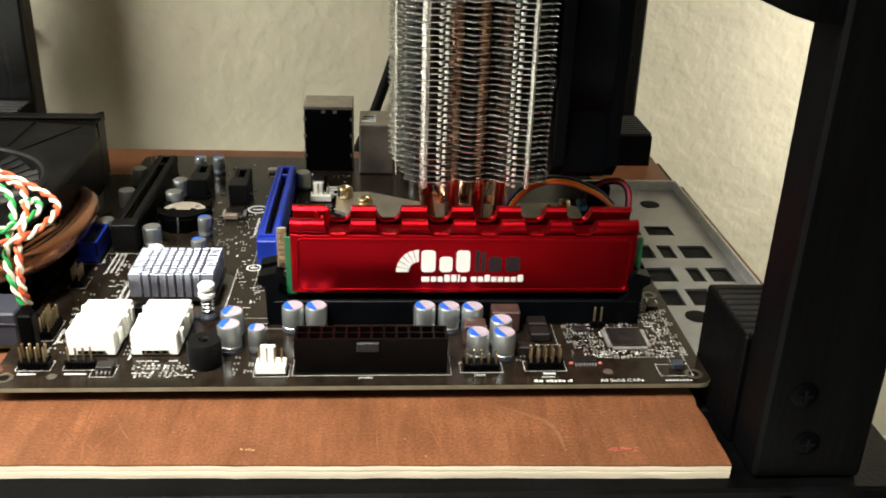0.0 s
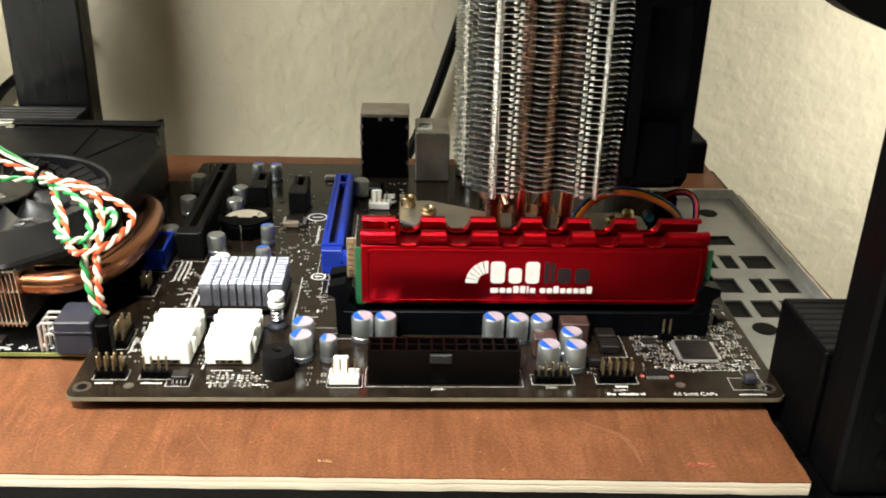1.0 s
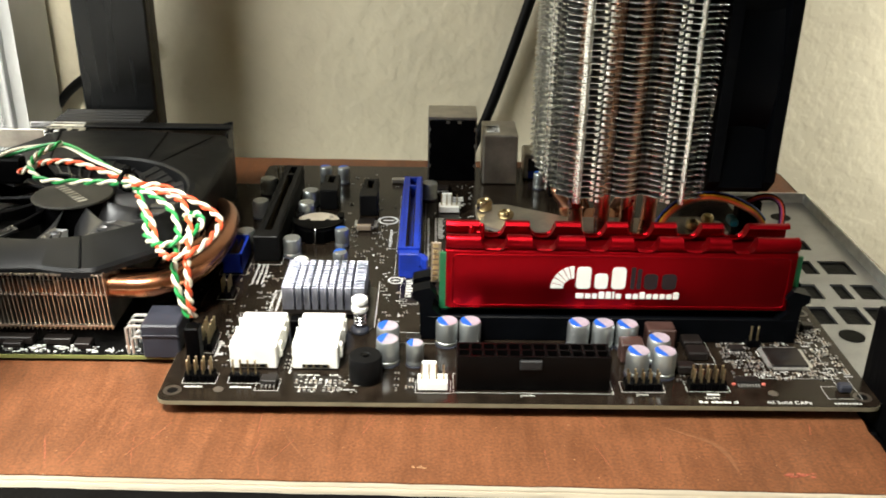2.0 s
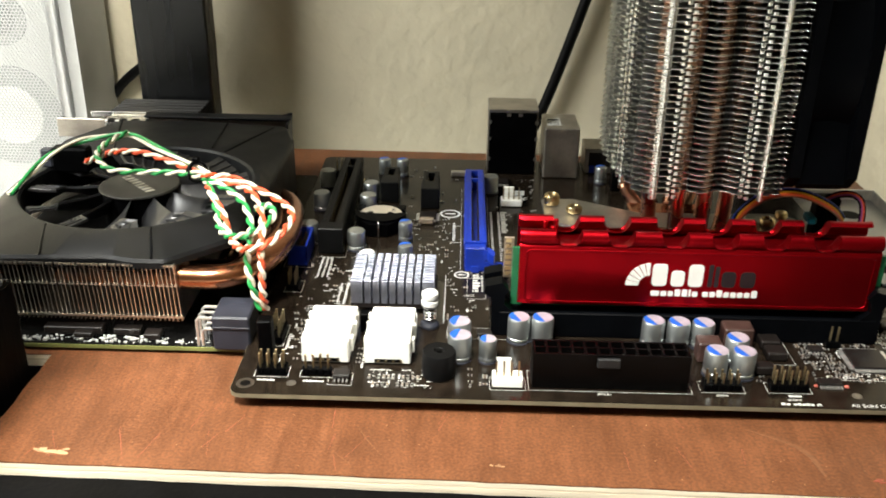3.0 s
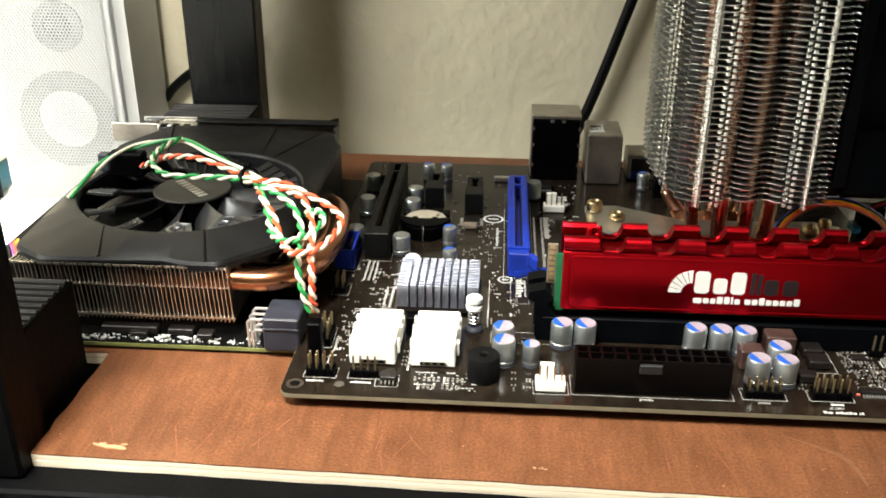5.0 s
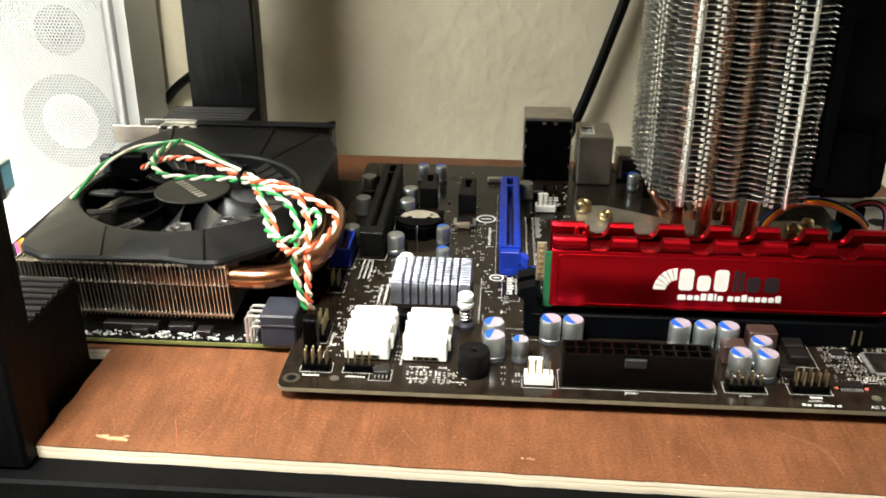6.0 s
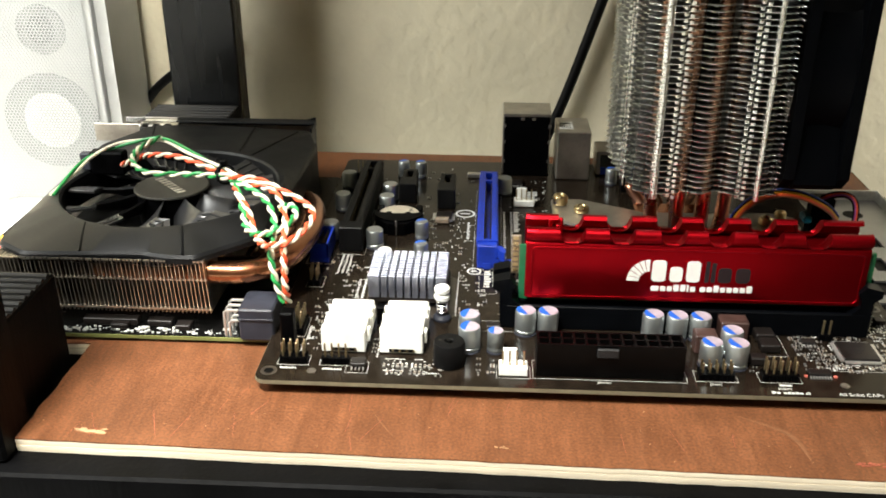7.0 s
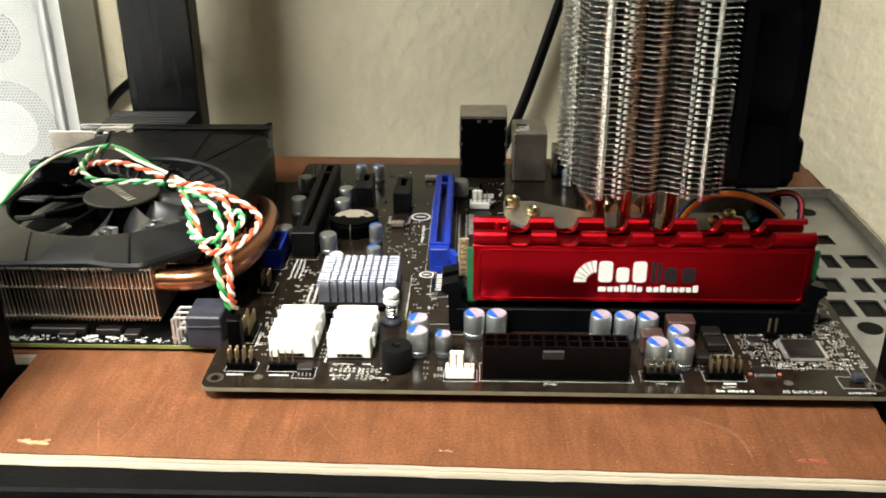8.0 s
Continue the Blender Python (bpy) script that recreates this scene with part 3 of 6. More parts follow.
def atx_socket():
    x0, x1, y0, y1, h = 0.1005, 0.1525, 0.0078, 0.0172, 0.0135
    pitch = (x1 - x0 - 0.0008) / 12
    xs = [x0] + [x0 + 0.0004 + pitch * i + d for i in range(13) for d in (-0.0004, 0.0004) if (i, d) not in ((0, -0.0004), (12, 0.0004))] + [x1]
    ym = (y0 + y1) / 2
    ys = [y0, y0 + 0.0009, ym - 0.0004, ym + 0.0004, y1 - 0.0009, y1]
    bm = B()
    for i in range(len(xs) - 1):
        for k in range(5):
            well = i % 2 == 1 and k in (1, 3)
            bx(bm, xs[i], ys[k], 0.0003, xs[i + 1], ys[k + 1], 0.0040)
            if not well:
                bx(bm, xs[i], ys[k], 0.0040, xs[i + 1], ys[k + 1], h)
    bmesh.ops.remove_doubles(bm, verts=bm.verts, dist=1e-6)
    s = part("power_socket", bm, SOCKETB, board, "black 24-way power socket", smooth=False)
    boxed("latch", LIDGREY, s, (0.1215, y0 - 0.0016, 0.0092, 0.1292, y0 - 0.0001, 0.0128), c=0.0004, label="grey latch nub")
    for i in range(12):
        for y in (y0 + 0.0026, y1 - 0.0026):
            x = x0 + 0.0024 + (x1 - x0 - 0.0048) * i / 11
            boxed("contact", GOLD, s, (x - 0.0005, y - 0.0005, 0.0041, x + 0.0005, y + 0.0005, 0.0090))


atx_socket()


def slot(name, material, x0, x1, y0, y1, h, label, latch=False):
    bm = B()
    m = (x0 + x1) / 2
    bx(bm, x0, y0, 0.0002, x1, y1, h - 0.0060)
    key = y1 - 0.0135 if y1 - y0 > 0.04 else y0 + 0.0085
    for a, b in ((x0, m - 0.0017), (m + 0.0017, x1)):
        bx(bm, a, y0, h - 0.0060, b, y1, h)
    for a, b in ((y0, y0 + 0.002), (y1 - 0.002, y1), (key, key + 0.0016)):
        bx(bm, m - 0.0017, a, h - 0.0060, m + 0.0017, b, h - 0.0001)
    for a in (x0, x1):
        bx(bm, a - 0.0004, y0 + 0.001, h - 0.003, a + 0.0004, y1 - 0.001, h - 0.0016)
    s = part(name, bm, material, board, label, smooth=False)
    for a in (x0 + 0.0006, x1 - 0.0011):
        boxed("lip_rail", material, s, (a, y0 + 0.0075, h - 0.0002, a + 0.0005, y1 - 0.0010, h + 0.0004), c=0.0001)
    bm = B()
    n = int((y1 - y0 - 0.006) / 0.002)
    for i in range(n):
        y = y0 + 0.003 + 0.002 * i
        bx(bm, m - 0.00165, y, h - 0.0058, m - 0.0011, y + 0.0007, h - 0.0012)
        bx(bm, m + 0.0011, y, h - 0.0058, m + 0.00165, y + 0.0007, h - 0.0012)
    tagged(part("contact_strip", bm, SLOTPIN, s, smooth=False), kind="stuff")
    if not latch:
        d = 0.0100 if y1 - y0 < 0.04 else 0.0070
        boxed("end_block", material, s, (x0 - 0.0007, y0 - 0.0010, 0.0002, x1 + 0.0007, y0 + d, h + 0.0005), c=0.0004)
    if latch:
        bm = B()
        bx(bm, x0 + 0.0002, y0 - 0.0048, 0.0003, x1 - 0.0002, y0 - 0.0001, h - 0.0006, c=0.0004)
        bx(bm, m - 0.0016, y0 - 0.0056, 0.0003, m + 0.0016, y0 - 0.0047, 0.0030)
        prism(bm, [(m - 0.0004, y0 - 0.0040), (m + 0.0030, y0 - 0.0010), (x1 + 0.0020, y0 - 0.0022), (x1 + 0.0036, y0 - 0.0062), (x1 + 0.0030, y0 - 0.0098), (x1 + 0.0012, y0 - 0.0080), (x1 + 0.0004, y0 - 0.0052)], h - 0.0058, h - 0.0016)
        prism(bm, [(x1 - 0.0004, y0 - 0.0036), (x1 + 0.0100, y0 - 0.0042), (x1 + 0.0106, y0 - 0.0062), (x1 + 0.0078, y0 - 0.0072), (x1 + 0.0050, y0 - 0.0052), (x1 - 0.0004, y0 - 0.0050)], h - 0.0092, h - 0.0070)
        part("latch", bm, material, s, "hooked card latch")


slot("expansion_slot", BLUEP, 0.0775, 0.0865, 0.0985, 0.1865, 0.0117, "blue graphics card slot", True)
slot("expansion_slot", SLOTB, 0.0148, 0.0242, 0.1085, 0.2010, 0.0117, "black long expansion slot")
slot("expansion_slot", SLOTB, 0.0366, 0.0441, 0.1690, 0.1915, 0.0102, "black short expansion slot")
slot("expansion_slot", SLOTB, 0.0568, 0.0643, 0.1620, 0.1865, 0.0102, "black short expansion slot")


def sata(x0, x1):
    """A stack of upright white drive sockets: stepped left flank, black plate for the shaded contact slit in front."""
    y0, y1, h = 0.0206, 0.0450, 0.0094
    bm = B()
    mid = 0.0320
    bx(bm, x0 + 0.0008, mid, 0.0004, x1, y1, h, c=0.0004)
    bx(bm, x0, y0 - 0.0008, 0.0004, x1 - 0.0006, mid - 0.0001, h, c=0.0004)
    for y in (0.0235, 0.0335, 0.0400):
        bx(bm, x1 - 0.0004, y, 0.0030, x1 + 0.0006, y + 0.0030, h - 0.0012, c=0.0002)
        bx(bm, x0 - 0.0004, y, h - 0.0032, x0 + 0.0006, y + 0.0018, h - 0.0006, c=0.0002)
    s = part("drive_socket", bm, WHITEP, board, "white drive data socket block")
    # Slit drawn as a black plate, its inner shade given by the colour.
    boxed("slit_shade", W_BLACK, s, (x0 + 0.0035, y0 - 0.0011, 0.0012, x1 - 0.0040, y0 - 0.0009, 0.0024))
    for i in range(4):
        a = x0 + 0.0045 + 0.0026 * i
        boxed("contact", GOLD, s, (a, y0 - 0.0014, 0.0013, a + 0.0007, y0 - 0.0010, 0.0022))
    for i in range(2):
        y = 0.0255 + 0.0105 * i
        bm = B()
        bx(bm, x0 + 0.0032, y, h - 0.0010, x1 - 0.0030, y + 0.0013, h + 0.0001)
        part("tongue_slot", bm, WHITEP, s)


sata(0.0214, 0.0384)
sata(0.0432, 0.0598)
boxed("socket_bridge", BLACKP, board, (0.0395, 0.0410, 0.0003, 0.0427, 0.0448, 0.0080), c=0.0003)


def chipset_sink():
    bm = B()
    x0, x1, y0, y1, h = 0.0345, 0.0668, 0.0555, 0.0812, 0.0145
    # Base plate coloured near-black to stand in for the shade between the fins.
    bx(bm, x0, y0, 0.0030, x1, y1, 0.0048)
    s = part("chipset_heatsink", bm, CHIP, board, "pale blue finned chipset heatsink")
    nx, ny = 9, 11
    w, d = (x1 - x0) / (nx + 1.3), (y1 - y0) / ny
    pins = []
    for wide in (w * 1.43, w * 0.76):
        bm = B()
        bx(bm, 0, 0, 0.0048, wide, d * 0.34, h, c=0.00008)
        pins.append(mesh_of("fin", bm, BLUEALU))
    for i in range(nx):
        x = x0 + w * (i + (0.65 if i else 0))
        for j in range(ny):
            piece("fin", pins[0 if i in (0, nx - 1) else 1], s, (x, y0 + d * j, 0))
    bm = B()
    prism(bm, rounded(0.0325, 0.0470, 0.0695, 0.0850, 0.004), 0.0001, 0.00022)
    part("outline", bm, TRACE, s)
    boxed("chip", CHIP, s, (0.0430, 0.0610, 0.0002, 0.0590, 0.0760, 0.0029), c=0.0003)
    for x, y, d in ((0.0648, 0.0478, 0.0), (0.0375, 0.0885, 0.0035)):
        bm = B()
        lathe(bm, x, y, [(0.0020, 0.0090), (0.0032, 0.0094), (0.0032, 0.0108), (0.0022, 0.0114), (0.0022, 0.0120), (0.0031, 0.0125), (0.0031, 0.0140), (0.0024, 0.0146)], 20)
        bmesh.ops.translate(bm, vec=(0, 0, -d), verts=bm.verts)
        p = part("push_pin", bm, WHITEPIN, s, "white push pin")
        bm = B()
        pts = [(x + 0.0022 * math.cos(a * 0.7), y + 0.0022 * math.sin(a * 0.7), 0.0028 + (0.0063 - d) * a / 40) for a in range(41)]
        tube(bm, pts, 0.00035, 6)
        part("spring", bm, BRIGHT, p)
        bm = B()
        lathe(bm, x, y, [(0.0036, 0.0002), (0.0036, 0.0012), (0.0028, 0.0022), (0.0013, 0.0026), (0.0011, 0.0091 - d)], 20)
        part("pin_seat", bm, GREYP, p)


chipset_sink()


def buzzer():
    bm = B()
    x, y = 0.0692, 0.0150
    lathe(bm, x, y, [(0.0057, 0.0002), (0.0058, 0.0006), (0.0058, 0.0086), (0.0054, 0.0094), (0.0018, 0.0095), (0.0012, 0.0088)], 32)
    b = part("buzzer", bm, SLOTB, board, "black round piezo buzzer")
    # Hole drawn as a raised black disc, its shade put into the colour.
    bm = B()
    lathe(bm, x, y, [(0.0010, 0.0090), (0.0010, 0.0097)], 12)
    part("sound_hole_disc", bm, W_BLACK, b)


buzzer()


def header(x, y, nx, ny, h=0.0082, skip=(), material=BLACKP, label="black pin header with gilt pins", slim=1.0):
    p = 0.00254
    bm = B()
    lo, hi, cut = y - p / 2, y + p * (ny - 1) + p / 2, 0.0004
    edge = []
    for i in range(nx):
        l, r = x + p * i - p / 2, x + p * i + p / 2
        edge += [(l, lo + cut), (l + cut, lo), (r - cut, lo), (r, lo + cut)] if i == 0 else [(l + cut, lo), (r - cut, lo), (r, lo + cut)]
    for i in reversed(range(nx)):
        l, r = x + p * i - p / 2, x + p * i + p / 2
        edge += [(r, hi - cut), (r - cut, hi), (l + cut, hi), (l, hi - cut)] if i == nx - 1 else [(r - cut, hi), (l + cut, hi), (l, hi - cut)]
    prism(bm, edge, 0.0002, 0.0025)
    o = part("pin_header", bm, material, board, label)
    for i in range(nx):
        for j in range(ny):
            if (i, j) not in skip:
                boxed("pin", GOLD, o, (x + p * i - 0.00035, y + p * j - 0.00035, 0.0025, x + p * i + 0.00035, y + p * j + 0.00035, h), c=0.00012)


header(0.0085, 0.0125, 4, 2)
header(0.0240, 0.0128, 4, 1)
header(0.0085, 0.0330, 2, 5)
header(0.0075, 0.0740, 2, 3)
header(0.1595, 0.0098, 5, 2, 0.0066)
header(0.1820, 0.0105, 5, 2, 0.0080)
header(0.2105, 0.0398, 2, 1, 0.0085)
header(0.0100, 0.2050, 2, 1, 0.0095)


def blue_header():
    x0, x1, y0, y1 = 0.0030, 0.0112, 0.0960, 0.1165
    bm = B()
    bx(bm, x0, y0, 0.0002, x1, y1, 0.0024)
    for a, b, c, d in ((x0, x0 + 0.0009, y0, y1), (x1 - 0.0009, x1, y0, y1), (x0, x1, y0, y0 + 0.0009), (x0, x1, y1 - 0.0009, y1)):
        bx(bm, a, c, 0.0024, b, d, 0.0090)
    h = part("shrouded_header", bm, BLUEP, board, "blue shrouded pin header", smooth=False)
    for i in range(2):
        for j in range(7):
            x, y = x0 + 0.0029 + 0.0024 * i, y0 + 0.0030 + 0.0024 * j
            boxed("pin", GOLD, h, (x - 0.0003, y - 0.0003, 0.0024, x + 0.0003, y + 0.0003, 0.0080))


blue_header()


def fan_socket(x, y, rz=0.0):
    s = boxed("fan_socket", WHITEP, board, (x, y, 0.0003, x + 0.0102, y + 0.0062, 0.0035), c=0.0003, label="white fan power socket")
    boxed("tab", WHITEP, s, (x + 0.0014, y + 0.0045, 0.0035, x + 0.0064, y + 0.0060, 0.0088), c=0.0003)
    for i in range(4):
        boxed("pin", GOLD, s, (x + 0.0010 + 0.0025 * i, y + 0.0020, 0.0035, x + 0.0016 + 0.0025 * i, y + 0.0026, 0.0092))


fan_socket(0.0873, 0.0070)
fan_socket(0.0950, 0.1660)


def battery():
    cx, cy = 0.0385, 0.1410
    bm = B()
    lathe(bm, cx, cy, [(0.0097, 0.0028), (0.0100, 0.0032), (0.0100, 0.0056), (0.0096, 0.0060)], 36)
    s = part("coin_cell", bm, CELL, board, "coin cell in a black holder")
    bm = B()
    ringlathe(bm, cx, cy, [(0.0102, 0.0003), (0.0116, 0.0003), (0.0116, 0.0030), (0.0102, 0.0030)], 36)
    arc = [(cx + 0.0119 * math.cos(radians(q)), cy + 0.0119 * math.sin(radians(q))) for q in range(176, 365, 9)]
    # clamp over the cell: two shoulders and a raised middle tongue
    prism(bm, arc + [(cx + 0.0098, cy - 0.0010), (cx + 0.0062, cy - 0.0022), (cx + 0.0056, cy - 0.0008), (cx + 0.0036, cy - 0.0004), (cx + 0.0032, cy - 0.0026), (cx - 0.0032, cy - 0.0026), (cx - 0.0036, cy - 0.0004), (cx - 0.0056, cy - 0.0008), (cx - 0.0062, cy - 0.0022), (cx - 0.0098, cy - 0.0010)], 0.0061, 0.0070)
    prism(bm, arc + [(cx + 0.0103 * math.cos(radians(q)), cy + 0.0103 * math.sin(radians(q))) for q in range(365, 175, -9)], 0.0031, 0.00605)
    prism(bm, [(cx - 0.0085, cy - 0.0095), (cx - 0.0040, cy - 0.0140), (cx + 0.0040, cy - 0.0140), (cx + 0.0085, cy - 0.0095)], 0.0003, 0.0060)
    for x in (cx - 0.0110, cx + 0.0080):
        bx(bm, x, cy + 0.0050, 0.0003, x + 0.0030, cy + 0.0110, 0.0058, c=0.0003)
    part("holder", bm, BLACKP, s)
    boxed("clip", BRIGHT, s, (cx - 0.0004, cy - 0.0152, 0.0005, cx + 0.0004, cy - 0.0141, 0.0078), c=0.0002)
    bm = B()
    for k in range(3):
        bx(bm, cx + 0.0048, cy + 0.0026 + 0.0011 * k, 0.00601, cx + 0.0048 + (0.0022, 0.0014, 0.0018)[k], cy + 0.0032 + 0.0011 * k, 0.00606)
    part("stamp", bm, LIDGREY, s, smooth=False)


battery()


def chip(name, x0, y0, x1, y1, h, pins, material=CHIP, label="black epoxy chip", four=False):
    c = boxed(name, material, board, (x0, y0, 0.0004, x1, y1, h), c=0.0002, label=label)
    bm = B()
    n = pins
    for i in range(n):
        x = x0 + (x1 - x0) * (i + 0.5) / n
        for y, d in ((y0, -1), (y1, 1)):
            bx(bm, x - 0.00022, min(y, y + d * 0.0015), 0.0001, x + 0.00022, max(y, y + d * 0.0015), 0.0006)
        if four:
            y = y0 + (y1 - y0) * (i + 0.5) / n
            for xx, d in ((x0, -1), (x1, 1)):
                bx(bm, min(xx, xx + d * 0.0015), y - 0.00022, 0.0001, max(xx, xx + d * 0.0015), y + 0.00022, 0.0006)
    tagged(part("solder_pin", bm, SOLDER, c, smooth=False), kind="stuff")
    return c


chip("controller_chip", 0.2142, 0.0242, 0.2272, 0.0368, 0.0014, 24, four=True, label="square dark grey controller chip")
chip("small_chip", 0.0335, 0.0095, 0.0390, 0.0140, 0.0020, 4)
chip("small_chip", 0.0825, 0.0400, 0.0880, 0.0440, 0.0017, 4)
chip("small_chip", 0.0560, 0.1470, 0.0640, 0.1550, 0.0016, 12, four=True)
chip("small_chip", 0.2020, 0.0350, 0.2070, 0.0385, 0.0016, 4)
chip("small_chip", 0.1980, 0.0130, 0.2060, 0.0165, 0.0016, 8)
chip("small_chip", 0.2350, 0.0520, 0.2390, 0.0555, 0.0022, 3)
chip("small_chip", 0.0940, 0.1960, 0.1000, 0.2020, 0.0016, 8)
for x0, y0, x1, y1, h, m, n in ((0.1710, 0.0352, 0.1815, 0.0438, 0.0088, CHOKE, "choke"), (0.1598, 0.0260, 0.1680, 0.0328, 0.0080, CHOKE, "choke"),
                                (0.1848, 0.0362, 0.1920, 0.0428, 0.0036, CHIP, "transistor"), (0.1848, 0.0282, 0.1920, 0.0346, 0.0036, CHIP, "transistor"), (0.1785, 0.0190, 0.1850, 0.0235, 0.0035, CHIP, "transistor"),
                                (0.0700, 0.2060, 0.0780, 0.2090, 0.0030, TIN, "crystal"), (0.0560, 0.1420, 0.0630, 0.1450, 0.0030, CERAM, "crystal"), (0.2318, 0.0080, 0.2362, 0.0115, 0.0030, GREYP, "button")):
    boxed(n, m, board, (x0, y0, 0.0003, x1, y1, h), c=0.0005, label={"choke": "brown-grey ferrite choke", "transistor": "black flat power transistor", "crystal": "small can crystal", "button": "tiny push button"}[n])


def io_ports():
    bm = B()
    bx(bm, 0.0897, 0.2120, 0.0003, 0.1142, 0.2340, 0.0335, c=0.0004)
    a = part("port_block", bm, BLACKP, board, "tall black port block with tin shell")
    bm = B()
    bx(bm, 0.0890, 0.2127, 0.0337, 0.1149, 0.2350, 0.0355, c=0.0003)
    bx(bm, 0.0890, 0.2160, 0.0003, 0.0896, 0.2350, 0.0336)
    bx(bm, 0.1143, 0.2160, 0.0003, 0.1149, 0.2350, 0.0336)
    for x in (0.0985, 0.1045):
        bx(bm, x, 0.2116, 0.0322, x + 0.002, 0.2119, 0.0338)
    for z in (0.008, 0.019, 0.028):
        bx(bm, 0.0889, 0.2116, z, 0.0905, 0.2119, z + 0.0018)
        bx(bm, 0.1134, 0.2116, z, 0.1150, 0.2119, z + 0.0018)
    part("shell", bm, TIN, a, "tinplate shell")
    bm = B()
    bx(bm, 0.1183, 0.2070, 0.0003, 0.1365, 0.2340, 0.0275, c=0.0006)
    b = part("port_block", bm, TIN, board, "silver tin double port block")
    boxed("sticker", SILK, b, (0.1198, 0.2125, 0.0276, 0.1270, 0.2250, 0.0277))
    bm = B()
    for i in range(6):
        bx(bm, 0.1203 + 0.001 * i, 0.2135, 0.02772, 0.1207 + 0.001 * i, 0.2190, 0.02778)
    bx(bm, 0.1203, 0.2205, 0.02772, 0.1262, 0.2235, 0.02778)
    part("sticker_print", bm, W_BLACK, b, smooth=False)
    bm = B()
    bx(bm, 0.1412, 0.2160, 0.0003, 0.1570, 0.2340, 0.0140, c=0.0005)
    c = part("port_block", bm, TIN, board, "low silver port block")
    # Dark plate on the solid face, painted in for the shaded port opening.
    boxed("opening_shade", CHIP, c, (0.1432, 0.2157, 0.0040, 0.1545, 0.21595, 0.0120), c=0.00005)
    boxed("insert", BLUEP, c, (0.1435, 0.2150, 0.0006, 0.1465, 0.2159, 0.0050), c=0.0003)
    bm = B()
    bx(bm, 0.1600, 0.2140, 0.0003, 0.1740, 0.2340, 0.0120, c=0.0005)
    part("port_block", bm, TIN, board, "low silver port block")
    boxed("connector_block", BLACKP, board, (0.1520, 0.1900, 0.0003, 0.1600, 0.1965, 0.0100), c=0.0004)


io_ports()


def dimm_sockets():
    for y in (0.0420, 0.0520):
        bm = B()
        prism(bm, [(y, 0.0003), (y + 0.0066, 0.0003), (y + 0.0066, 0.0096), (y + 0.0062, 0.0100), (y + 0.0048, 0.0100), (y + 0.0046, 0.0045), (y + 0.0020, 0.0045), (y + 0.0018, 0.0100), (y + 0.0004, 0.0100), (y, 0.0096)], 0.0905, 0.2265, "x")
        s = part("memory_socket", bm, GLOSSB, board, "long black memory socket")
        for x, d in ((0.0880, 1), (0.2278, -1)):
            bm = B()
            prof = [(x - d * 0.0005, 0.0003), (x + d * 0.0070, 0.0003), (x + d * 0.0072, 0.0095), (x + d * 0.0040, 0.0130), (x + d * 0.0042, 0.0165), (x + d * 0.0055, 0.0185), (x + d * 0.0030, 0.0215), (x - d * 0.0032, 0.0200), (x - d * 0.0035, 0.0172), (x - d * 0.0008, 0.0155), (x - d * 0.0005, 0.0080)]
            prism(bm, prof, y + 0.0002, y + 0.0064, "y")
            part("latch", bm, GLOSSB, s, "black end latch")


dimm_sockets()


def surface_parts():
    """Tiny soldered parts, in the clusters where the board carries them."""
    rng = random.Random(11)
    bm = B()
    bx(bm, -0.0005, -0.00042, 0.0001, 0.0005, 0.00042, 0.00055)
    body = mesh_of("chip_resistor", bm, CHIP, smooth=False)
    bm = B()
    bx(bm, -0.0005, -0.00042, 0.0001, 0.0005, 0.00042, 0.00065)
    tan = mesh_of("chip_capacitor", bm, CERAM, smooth=False)
    bm = B()
    bx(bm, -0.0010, -0.00044, 0.0001, -0.0005, 0.00044, 0.0006)
    bx(bm, 0.0005, -0.00044, 0.0001, 0.0010, 0.00044, 0.0006)
    ends = mesh_of("end_cap", bm, SOLDER, smooth=False)
    used = set()
    for i in range(11):
        for j in range(2):
            if (i * 7 + j * 3) % 5:
                o = piece("chip_capacitor" if (i + j) % 3 else "chip_resistor", tan if (i + j) % 3 else body, board, (0.0456 + 0.00165 * i, 0.0072 + 0.0046 * j, 0), 90)
                piece("end_cap", ends, o)
    zones = ((0.198, 0.018, 0.212, 0.044, 80), (0.228, 0.018, 0.241, 0.060, 80), (0.212, 0.016, 0.232, 0.022, 16), (0.212, 0.039, 0.232, 0.044, 14), 
             (0.016, 0.016, 0.022, 0.052, 16), (0.040, 0.018, 0.0435, 0.036, 8), (0.078, 0.006, 0.086, 0.020, 12), (0.052, 0.098, 0.072, 0.150, 30), (0.012, 0.052, 0.034, 0.100, 22),
             (0.070, 0.040, 0.094, 0.096, 22), (0.115, 0.030, 0.142, 0.036, 12), (0.176, 0.014, 0.186, 0.032, 10), (0.046, 0.150, 0.076, 0.225, 22))
    for x0, y0, x1, y1, n in zones:
        for _ in range(n):
            x, y = x0 + rng.random() * (x1 - x0), y0 + rng.random() * (y1 - y0)
            x, y = round(x / 0.0017) * 0.0017, round(y / 0.0013) * 0.0013
            if (x, y) in used:
                continue
            used.add((x, y))
            s = piece("chip_resistor" if rng.random() < 0.5 else "chip_capacitor", body if rng.random() < 0.5 else tan, board, (x, y, 0), rng.choice((0, 0, 90)))
            s.scale = (0.8, 0.8, 0.8)
            piece("end_cap", ends, s)


